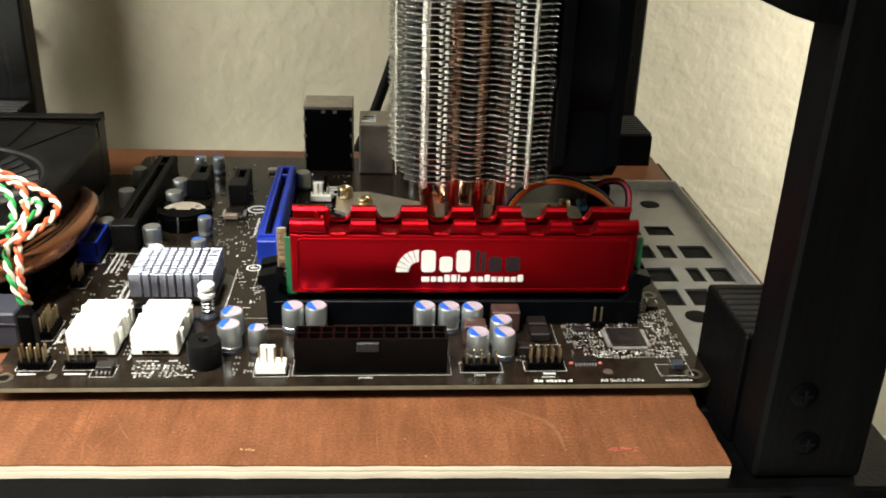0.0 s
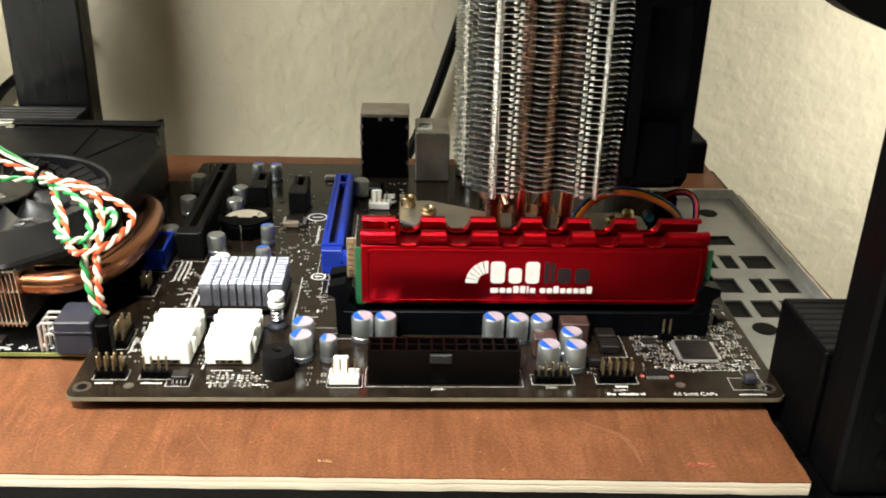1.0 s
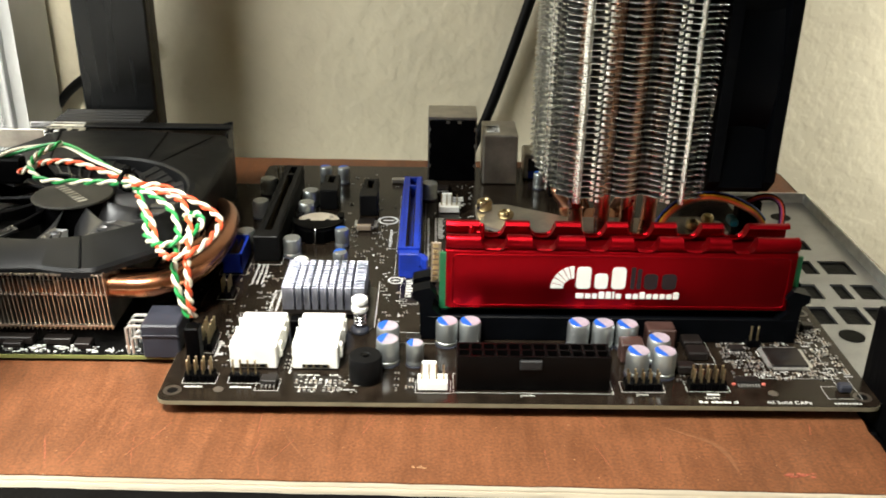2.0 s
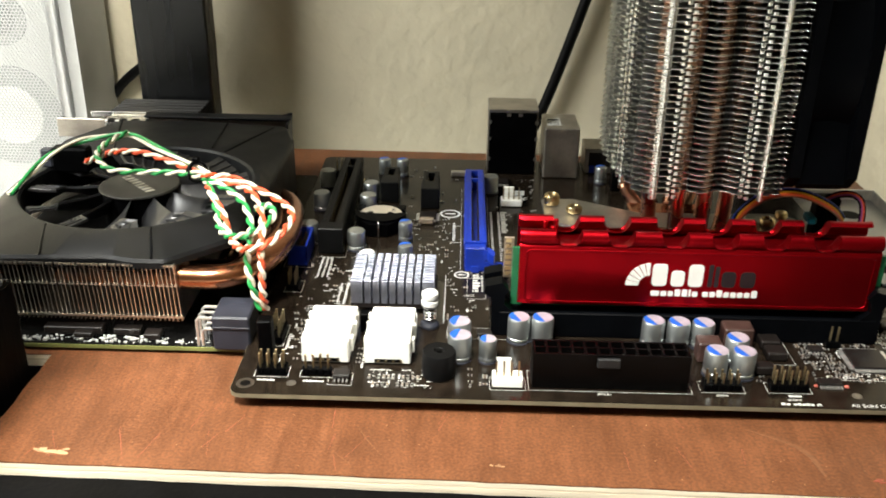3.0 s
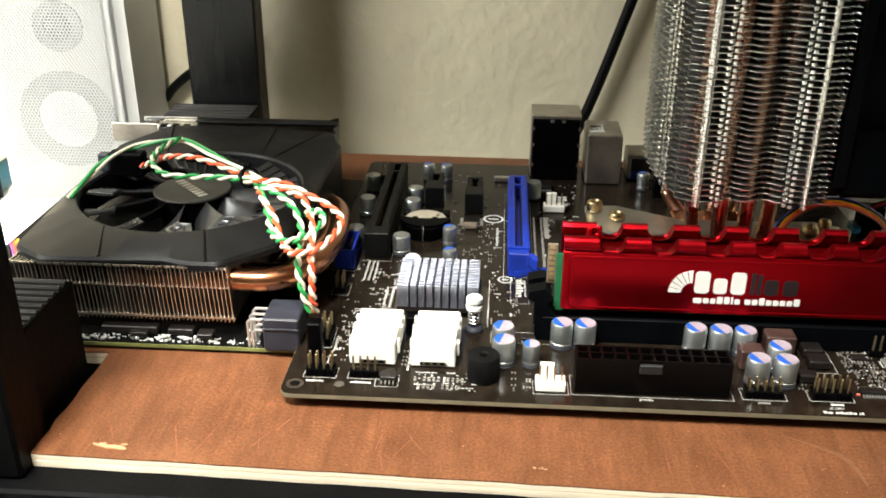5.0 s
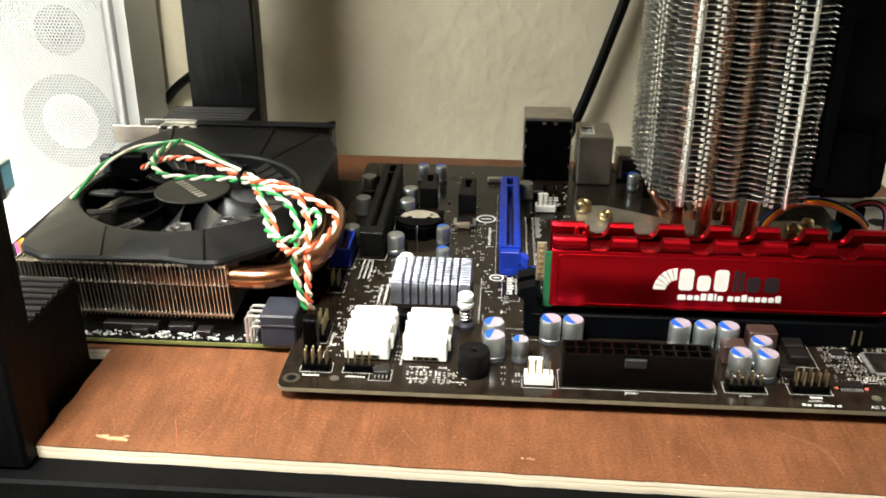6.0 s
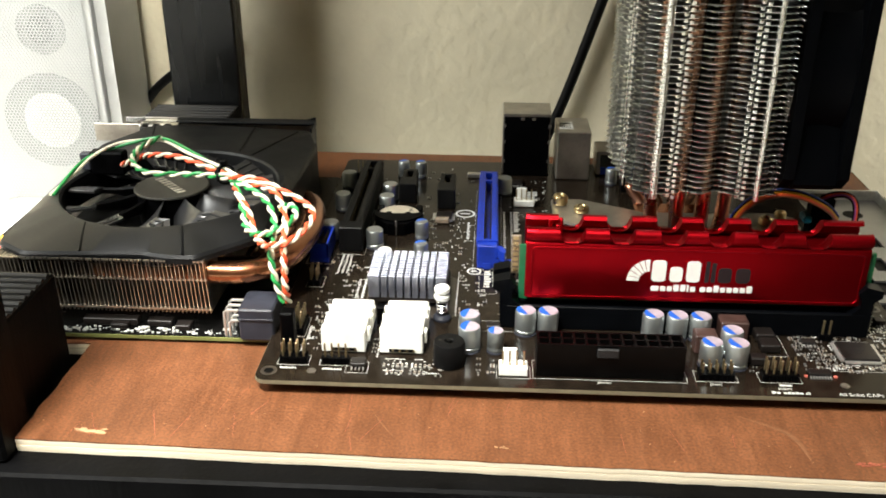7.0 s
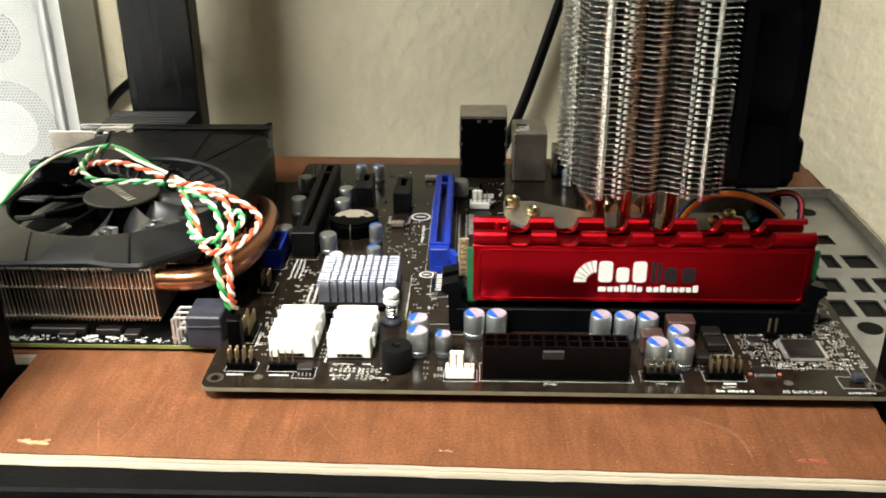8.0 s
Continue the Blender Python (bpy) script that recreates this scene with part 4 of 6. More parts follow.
def silkscreen():
    """White outlines, ticks and bars printed on the board."""
    bm = B()
    z0, z1 = 0.00004, 0.00010

    def line(xa, ya, xb, yb, w=0.00014):
        if abs(xb - xa) >= abs(yb - ya):
            bx(bm, min(xa, xb), ya - w / 2, z0, max(xa, xb), ya + w / 2, z1)
        else:
            bx(bm, xa - w / 2, min(ya, yb), z0, xa + w / 2, max(ya, yb), z1)

    def frame_of(x0, y0, x1, y1, w=0.00014):
        line(x0, y0, x1, y0, w), line(x0, y1, x1, y1, w), line(x0, y0, x0, y1, w), line(x1, y0, x1, y1, w)

    def word(x, y, n, h=0.0011, w=0.00075, gap=0.0003, up=False, rng=random.Random(5)):
        for i in range(n):
            k = h * rng.choice((1.0, 0.75, 0.75, 1.0))
            if up:
                bx(bm, x, y + i * (w + gap), z0, x + k, y + i * (w + gap) + w, z1)
            else:
                bx(bm, x + i * (w + gap), y, z0, x + i * (w + gap) + w, y + k, z1)

    frame_of(0.0065, 0.0105, 0.0180, 0.0170), frame_of(0.0220, 0.0108, 0.0335, 0.0150), frame_of(0.0995, 0.0065, 0.1540, 0.0185)
    frame_of(0.1572, 0.0078, 0.1720, 0.0145), frame_of(0.1798, 0.0085, 0.1945, 0.0150), frame_of(0.0865, 0.0060, 0.0985, 0.0140)
    frame_of(0.0788, 0.0700, 0.0862, 0.0935), frame_of(0.0800, 0.0720, 0.0815, 0.0740), frame_of(0.0055, 0.0720, 0.0125, 0.0820), frame_of(0.0062, 0.0305, 0.0128, 0.0455)
    frame_of(0.0128, 0.1050, 0.0262, 0.2030), frame_of(0.0015, 0.0945, 0.0128, 0.1180), frame_of(0.0758, 0.0880, 0.0885, 0.1885)
    frame_of(0.0715, 0.0390, 0.0945, 0.0470), frame_of(0.2270, 0.0050, 0.2385, 0.0125), frame_of(0.2330, 0.0130, 0.2385, 0.0220), frame_of(0.1775, 0.0265, 0.1945, 0.0448)
    frame_of(0.2075, 0.0175, 0.2335, 0.0430), frame_of(0.0320, 0.0065, 0.0400, 0.0140), frame_of(0.1090, 0.0300, 0.1420, 0.0385)
    line(0.0700, 0.0500, 0.0700, 0.0900, 0.0003)
    word(0.0810, 0.0760, 7, 0.0030, 0.0016, 0.0007, True), word(0.0845, 0.0765, 12, 0.0008, 0.0007, 0.0005, True)
    word(0.0080, 0.0080, 6), word(0.0235, 0.0080, 7), word(0.1860, 0.0064, 4, 0.0014, 0.0010, 0.0001)
    word(0.0300, 0.0620, 14, 0.0012, 0.0009, 0.0005, True), word(0.0325, 0.0615, 14, 0.0010, 0.0009, 0.0005, True), word(0.0275, 0.0630, 12, 0.0010, 0.0009, 0.0006, True)
    word(0.0165, 0.0860, 12, 0.0010, 0.0010, 0.0006, True), word(0.0185, 0.0860, 12, 0.0012, 0.0010, 0.0006, True), word(0.0205, 0.0860, 11, 0.0010, 0.0010, 0.0006, True)
    word(0.0690, 0.0530, 8, 0.0011, 0.0009, 0.0005, True), word(0.0720, 0.1250, 12, 0.0014, 0.0011, 0.0006, True), word(0.0930, 0.1030, 26, 0.0012, 0.0011, 0.0011, True)
    word(0.0895, 0.1030, 26, 0.0012, 0.0011, 0.0011, True), word(0.1020, 0.1720, 5, 0.0055, 0.0026, 0.0008, True), word(0.0945, 0.1350, 12, 0.0030, 0.0015, 0.0006, True)
    word(0.1822, 0.0016, 2, 0.0014, 0.0013, 0.0003), word(0.1862, 0.0016, 5, 0.0014, 0.0011, 0.0003), word(0.1938, 0.0016, 2, 0.0014, 0.0006, 0.0003), word(0.2280, 0.0017, 8, 0.0009, 0.0008, 0.0004)
    word(0.0130, 0.0200, 5, 0.0009, 0.0008, 0.0005, True), word(0.0138, 0.0285, 8, 0.0010, 0.0009, 0.0005, True), word(0.0420, 0.0175, 14, 0.0010, 0.0009, 0.0005, True)
    rng = random.Random(8)
    for x0, y0, x1, y1, n in ((0.198, 0.016, 0.240, 0.062, 260), (0.044, 0.005, 0.068, 0.016, 60), (0.070, 0.036, 0.096, 0.098, 36), (0.012, 0.018, 0.022, 0.056, 30), (0.048, 0.092, 0.076, 0.150, 40), (0.012, 0.054, 0.034, 0.106, 50), (0.092, 0.100, 0.112, 0.205, 60), (0.112, 0.022, 0.144, 0.036, 40)):
        for _ in range(n):
            x, y = x0 + rng.random() * (x1 - x0), y0 + rng.random() * (y1 - y0)
            x, y = round(x / 0.0011) * 0.0011 + 0.0004, round(y / 0.0013) * 0.0013 + 0.0006
            if rng.random() < 0.35:
                word(x, y, rng.randint(2, 4), 0.0008, 0.0005, 0.0003, rng.random() < 0.5, rng)
            else:
                bx(bm, x, y, z0, x + rng.choice((0.0004, 0.0009)), y + 0.0005, z1)
    s = part("silkscreen", bm, SILK, board, "white printed outlines and marks", smooth=False)
    tagged(s, kind="stuff")
    for x, y, r in ((0.0705, 0.1560, 0.0050), (0.0765, 0.0910, 0.0032)):
        bm = B()
        ringlathe(bm, x, y, [(r * 0.78, z0), (r, z0), (r, z1), (r * 0.78, z1)], 28)
        bx(bm, x - r * 0.5, y - r * 0.12, z0, x + r * 0.5, y + r * 0.12, z1)
        part("round_mark", bm, SILK, board, "white ring mark")
    for x, y in ((0.0198, 0.0070), (0.2090, 0.0080)):
        bm = B()
        ringlathe(bm, x, y, [(0.0014, z0), (0.0017, z0), (0.0017, z1), (0.0014, z1)], 20)
        lathe(bm, x, y, [(0.0013, z0), (0.0013, z1)], 20)
        part("test_pad", bm, TIN, board)
    # readable line of print near the front edge
    for words, size, x, y in (("All Solid CAPs", 0.0026, 0.2050, 0.0015), ("JPWR1", 0.0017, 0.1222, 0.0044), ("JTPM1", 0.0016, 0.1618, 0.0056), ("JCOM1", 0.0016, 0.1850, 0.0042)):
        print_words(words, size, x, y)


def print_words(words, size, x, y):
    cu = bpy.data.curves.new("print_line", "FONT")
    cu.body, cu.size, cu.extrude, cu.align_x = words, size, 0.00004, "LEFT"
    tmp = bpy.data.objects.new("print_line", cu)
    scene.collection.objects.link(tmp)
    me = bpy.data.meshes.new_from_object(tmp.evaluated_get(bpy.context.evaluated_depsgraph_get()))
    bpy.data.objects.remove(tmp)
    me.materials.clear()
    me.materials.append(SILK)
    t = new("print_line", me)
    t.location, t.parent = (x, y, 0.00008), board
    tagged(t, "white printed words")


bm = B()
for x, y, w in ((0.2165, 0.0325, 0.0022), (0.2195, 0.0330, 0.0030), (0.2170, 0.0300, 0.0060), (0.2170, 0.0282, 0.0045)):
    bx(bm, x, y, 0.00141, x + w, y + 0.0008, 0.00145)
part("chip_print", bm, LIDGREY, bpy.data.objects["controller_chip"], smooth=False)
silkscreen()
surface_parts()
for x, y in ((0.1968, 0.0128), (0.2072, 0.0128)):
    boxed("diode", LED, board, (x - 0.0006, y - 0.0005, 0.0002, x + 0.0006, y + 0.0005, 0.0009), c=0.0001, label="tiny pinkish-red light diode")



# ---- memory module ----
def memory_module():
    m = thing("memory_module", "memory module in a red anodised heat spreader with scalloped top", "memory module")
    bm = B()
    bx(bm, 0.0945, 0.0482, 0.0050, 0.2282, 0.0494, 0.0330)
    g = part("circuit_board", bm, GREENPCB, m, "green memory circuit board")
    e = boxed("edge_strip", CERAM, g, (0.0914, 0.0492, 0.0205, 0.0950, 0.0502, 0.0365), c=0.0002, label="tan edge strip with gilt contacts")
    for i in range(7):
        boxed("contact", BRASS, e, (0.0920, 0.0489, 0.0215 + 0.0022 * i, 0.0940, 0.0492, 0.0228 + 0.0022 * i))
    centres = (0.1140, 0.1325, 0.1515, 0.1690, 0.1870, 0.2045)
    x0, x1 = 0.0968, 0.2248
    # the folded sheet, seen end on: (y, z); the upper rolls are cut by scallops
    front = [(0.0458, 0.0118), (0.0444, 0.0126), (0.0444, 0.0348), (0.0447, 0.0355), (0.0452, 0.0359), (0.0446, 0.0364), (0.0439, 0.0374), (0.0437, 0.0386), (0.0440, 0.0398), (0.0448, 0.0408), (0.0460, 0.0413), (0.0473, 0.0411), (0.0482, 0.0402)]

    def scallop(x):
        d = min(abs(x - c) for c in centres)
        r = 0.0048
        return 0.0 if d >= r else 0.0058 * math.sqrt(max(0, 1 - (d / r) ** 3))

    def sheet(prof, dz):
        bm = B()
        xs = set()
        n = 54
        for i in range(n + 1):
            xs.add(round(x0 + (x1 - x0) * i / n, 6))
        for c in centres:
            for k in (-1, -0.97, -0.88, -0.7, -0.45, 0, 0.45, 0.7, 0.88, 0.97, 1):
                xs.add(round(c + 0.0048 * k, 6))
        xs = sorted(xs)
        cols = []
        for x in xs:
            s = scallop(x)
            inset = 0.0006 if x in (xs[0], xs[-1]) else 0.0
            col = []
            for y, z in prof:
                zz = z + dz
                lim = 0.0416 + dz - s
                yy = y
                if zz > lim:
                    yy = y + min(0.0018, (zz - lim) * 0.35)
                    zz = lim - (zz - lim) * 0.15
                col.append((yy + inset, zz))
            cols.append([bm.verts.new((x, y, z)) for y, z in col] + [bm.verts.new((x, y + 0.0010, z - (0.0006 if i > 4 else 0.0))) for i, (y, z) in reversed(list(enumerate(col)))])
        k = len(cols[0])
        for a, b in zip(cols, cols[1:]):
            for i in range(k):
                bm.faces.new((a[i], a[(i + 1) % k], b[(i + 1) % k], b[i]))
        bm.faces.new(cols[0][::-1])
        bm.faces.new(cols[-1])
        return bm

    f = part("heat_spreader", sheet(front, 0.0), RED, m, "front half of red anodised spreader")
    bm = B()
    # raised panel: a low rounded frame pressed into the sheet
    out, inn = rounded(0.0995, 0.0140, 0.2222, 0.0340, 0.0018, 5), rounded(0.1001, 0.0146, 0.2216, 0.0334, 0.0014, 5)
    n = len(out)
    R = [[bm.verts.new((u, y, v)) for u, v in ring] for ring, y in ((out, 0.0445), (out, 0.0442), (inn, 0.0440))]
    for a, b in zip(R, R[1:]):
        for i in range(n):
            bm.faces.new((a[i], a[(i + 1) % n], b[(i + 1) % n], b[i]))
    bm.faces.new(R[2])
    p = part("pressed_panel", bm, RED, f)
    bm = B()
    ln = rounded(0.0993, 0.0138, 0.2224, 0.0342, 0.0019, 6)
    tube(bm, [(u, 0.0442, v) for u, v in ln + ln[:1]], 0.00035, 6)
    part("pressed_line", bm, RED, p)
    part("heat_spreader", sheet([(0.1020 - y + 0.0022, z) for y, z in front[:5]] + [(0.0592, 0.0374), (0.0599, 0.0386), (0.0598, 0.0400), (0.0590, 0.0411), (0.0577, 0.0416), (0.0563, 0.0413), (0.0554, 0.0402)], 0.0006), RED, m, "rear half of red anodised spreader")
    bm = B()
    bx(bm, x0 + 0.001, 0.0462, 0.0330, x1 - 0.001, 0.0590, 0.0344, c=0.0003)
    part("spreader_bridge", bm, RED, m)
    for x, y, z in ((0.1060, 0.0520, 0.0425), (0.1085, 0.0480, 0.0420), (0.1100, 0.0535, 0.0425)):
        bm = B()
        lathe(bm, x, y, [(0.0009, z - 0.006), (0.0009, z - 0.0004), (0.0005, z)], 10)
        part("rivet", bm, RED, m)
    # printed badge: plain shapes in place of lettering
    yk = (0.04370, 0.04395)
    bm = B()
    for i in range(6):
        a0, a1 = 92 + i * 15.0, 92 + i * 15.0 + 12.5
        c = (0.1438, 0.0212)
        ro, ri = 0.0090, 0.0042
        pts = [(c[0] + r * math.cos(radians(a)) * 0.95, c[1] + r * math.sin(radians(a))) for r, a in ((ri, a1), (ro, a1), (ro, (a0 + a1) / 2), (ro, a0), (ri, a0))]
        prism(bm, pts, yk[0], yk[1], "y")
    part("badge_fan", bm, INKW, f, "white fan-shaped badge")

    def glyph(x, w, h, z, material, name="badge_shape"):
        bm = B()
        k = 0.0020
        if w < 0.0045:
            prism(bm, rounded(x, z, x + w, z + h, min(w, h) * 0.22, 3), yk[0], yk[1], "y")
        else:
            prism(bm, rounded(x, z, x + w * 0.86, z + h, k * 0.7, 4), yk[0], yk[1], "y")
        part(name, bm, material, f)

    z = 0.0212
    for x, w, h in ((0.1445, 0.0062, 0.0088), (0.1513, 0.0056, 0.0062), (0.1575, 0.0060, 0.0088)):
        glyph(x, w, h, z, INKW)
    for x, w, h in ((0.1645, 0.0016, 0.0088), (0.1668, 0.0016, 0.0082), (0.1694, 0.0058, 0.0062), (0.1760, 0.0062, 0.0062)):
        glyph(x, w, h, z, INKB)
    x = 0.1447
    for w, h in ((0.0030, 0.0020), (0.0021, 0.0020), (0.0019, 0.0020), (0.0021, 0.0028), (0.0020, 0.0028), (0.0007, 0.0028), (0.0020, 0.0020)):
        glyph(x, w, h, 0.0172, INKW)
        x += w + 0.0005
    x = 0.1632
    for w, h in ((0.0021, 0.0020), (0.0020, 0.0020), (0.0020, 0.0028), (0.0020, 0.0020), (0.0020, 0.0020), (0.0019, 0.0020), (0.0020, 0.0020), (0.0021, 0.0028)):
        glyph(x, w, h, 0.0172, INKW)
        x += w + 0.0005


memory_module()


# ---- processor cooler ----
def cooler():
    c = thing("cpu_cooler", "tower processor cooler with bright aluminium fins and copper pipes", "cpu cooler")
    x0, x1, y0, y1 = 0.1380, 0.1925, 0.0632, 0.1560
    # outline of one fin: wavy front edge, toothed flank
    pts = []
    for i in range(45):
        u = i / 44
        e = 0.0
        if u < 0.10:
            e = 0.0040 * (1 - u / 0.10)
        elif 0.23 < u < 0.34 or 0.71 < u < 0.82:
            e = 0.0016
        elif 0.34 <= u <= 0.71:
            e = 0.0026 + 0.0018 * math.cos((u - 0.34) / 0.37 * 3 * math.pi)
        elif u > 0.92:
            e = 0.0012 * (i % 2) + 0.0008
        pts.append((x0 + (x1 - x0) * u, y0 + e))
    right = [(x1 - 0.001 * (i % 2), y0 + 0.006 + (y1 - y0 - 0.012) * i / 16) for i in range(17)]
    backs = [(2 * (x0 + x1) / 2 - a, y1 + y0 - b) for a, b in pts]
    left = [(x0 + 0.0016 * (i % 2) - 0.0055 * math.sin(math.pi * i / 22), y1 - 0.006 - (y1 - y0 - 0.012) * i / 22) for i in range(23)]
    outline = pts + right + backs + left
    pitch = 0.00231
    cxm, cym = (x0 + x1) / 2, (y0 + y1) / 2
    bm = B()
    # sheet with a rounded rim, so that the edge catches the light
    rows = [[bm.verts.new((a + (cxm - a) * k, b + (cym - b) * k, z)) for a, b in outline] for k, z in ((0.0016, 0.0), (0.0004, 0.00004), (0.0, 0.00011), (0.0004, 0.00018), (0.0016, 0.00022))]
    for ra, rb in zip(rows, rows[1:]):
        for q in range(len(outline)):
            w = (q + 1) % len(outline)
            bm.faces.new((ra[q], ra[w], rb[w], rb[q]))
    bm.faces.new(rows[0][::-1])
    bm.faces.new(rows[-1])

    def knuckle(xa, xb, out, lo, hi):
        m, w = (xa + xb) / 2, (xb - xa) / 2
        prism(bm, [(m + w * math.cos(q), y0 + 0.0010 - out * math.sin(q)) for q in (math.pi * k / 6 for k in range(7))], lo, hi)

    # folded knuckles that lock into the fin below, in two staggered columns a side
    for xa in (0.1512, 0.1778):
        knuckle(xa - 0.0011, xa + 0.0006, 0.0006, -0.0012, 0.0)
        knuckle(xa + 0.0011, xa + 0.0028, 0.0006, -0.0019, -0.0007)
        knuckle(xa - 0.0008, xa + 0.0003, 0.0011, -0.0008, -0.0004)
        knuckle(xa + 0.0016, xa + 0.0027, 0.0011, -0.0015, -0.0011)
    # rounded flange columns
    for xa, xb in ((0.1440, 0.1470), (0.1836, 0.1858)):
        knuckle(xa, xb, 0.0015, -0.0020, 0.0)
    for ya in (0.0125, 0.0205, 0.0290):
        bx(bm, x0 - 0.0030, y0 + ya, -0.0016, x0 - 0.0024, y0 + ya + 0.0030, 0.0, c=0.0002)
    fin = mesh_of("fin", bm, ALU, angle=22)
    rng = random.Random(2)
    for i in range(46):
        f = piece("fin", fin, c, (rng.uniform(-0.00010, 0.00010), rng.uniform(-0.00012, 0.00012), 0.0490 + pitch * i))
        f.rotation_euler = (radians(rng.uniform(-0.05, 0.05)), radians(rng.uniform(-0.05, 0.05)), 0)
    for i, x in enumerate((0.1478, 0.1575, 0.1675, 0.1770)):
        y = 0.0745 if i in (1, 2) else 0.0790
        bm = B()
        tube(bm, smooth_path([(0.1560 + 0.0048 * i, 0.1050, 0.0165), (0.1555 + 0.0050 * i, 0.0880, 0.0170), (x + (0.1633 - x) * 0.15, y + 0.001, 0.0250), (x, y, 0.0380), (x, y, 0.0700), (x, y, 0.1560)], 8), 0.0029, 14)
        part("heat_pipe", bm, DULLCOPPER, c, "bent copper heat pipe")
        bm = B()
        tube(bm, smooth_path([(0.1560 + 0.0048 * i, 0.1050, 0.0165), (0.1555 + 0.0050 * i, 0.1200, 0.0170), (x, 0.1290, 0.0260), (x, 0.1300, 0.0400), (x, 0.1300, 0.1560)], 8), 0.0029, 14)
        part("heat_pipe", bm, DULLCOPPER, c, "bent copper heat pipe")
    boxed("base", COPPER, c, (0.1480, 0.0870, 0.0075, 0.1800, 0.1230, 0.0215), c=0.0008, label="copper contact base")
    boxed("load_frame", TIN, c, (0.1420, 0.0800, 0.0010, 0.1860, 0.1300, 0.0074), c=0.0006)
    bm = B()
    prism(bm, [(0.1105, 0.1000), (0.1240, 0.0890), (0.1500, 0.0930), (0.1800, 0.0930), (0.2060, 0.0890), (0.2150, 0.0940), (0.2150, 0.1050), (0.2060, 0.1100), (0.1800, 0.1080), (0.1500, 0.1080), (0.1240, 0.1215), (0.1105, 0.1205)], 0.0216, 0.0230)
    b = part("mounting_bracket", bm, TIN, c, "stamped steel mounting bracket")
    for x, y, r, t in ((0.1142, 0.1150, 0.0034, 0.0278), (0.1230, 0.1065, 0.0034, 0.0262), (0.2010, 0.0975, 0.0033, 0.0264), (0.2090, 0.1050, 0.0026, 0.0262)):
        bm = B()
        lathe(bm, x, y, [(0.0020, 0.0005), (0.0020, 0.0232), (r * 0.95, 0.0234), (r, 0.0240), (r, t - 0.0012), (r * 0.85, t - 0.0003), (r * 0.5, t), (r * 0.4, t - 0.0006)], 18)
        part("screw", bm, BRASS, b, "brass mounting screw")


cooler()


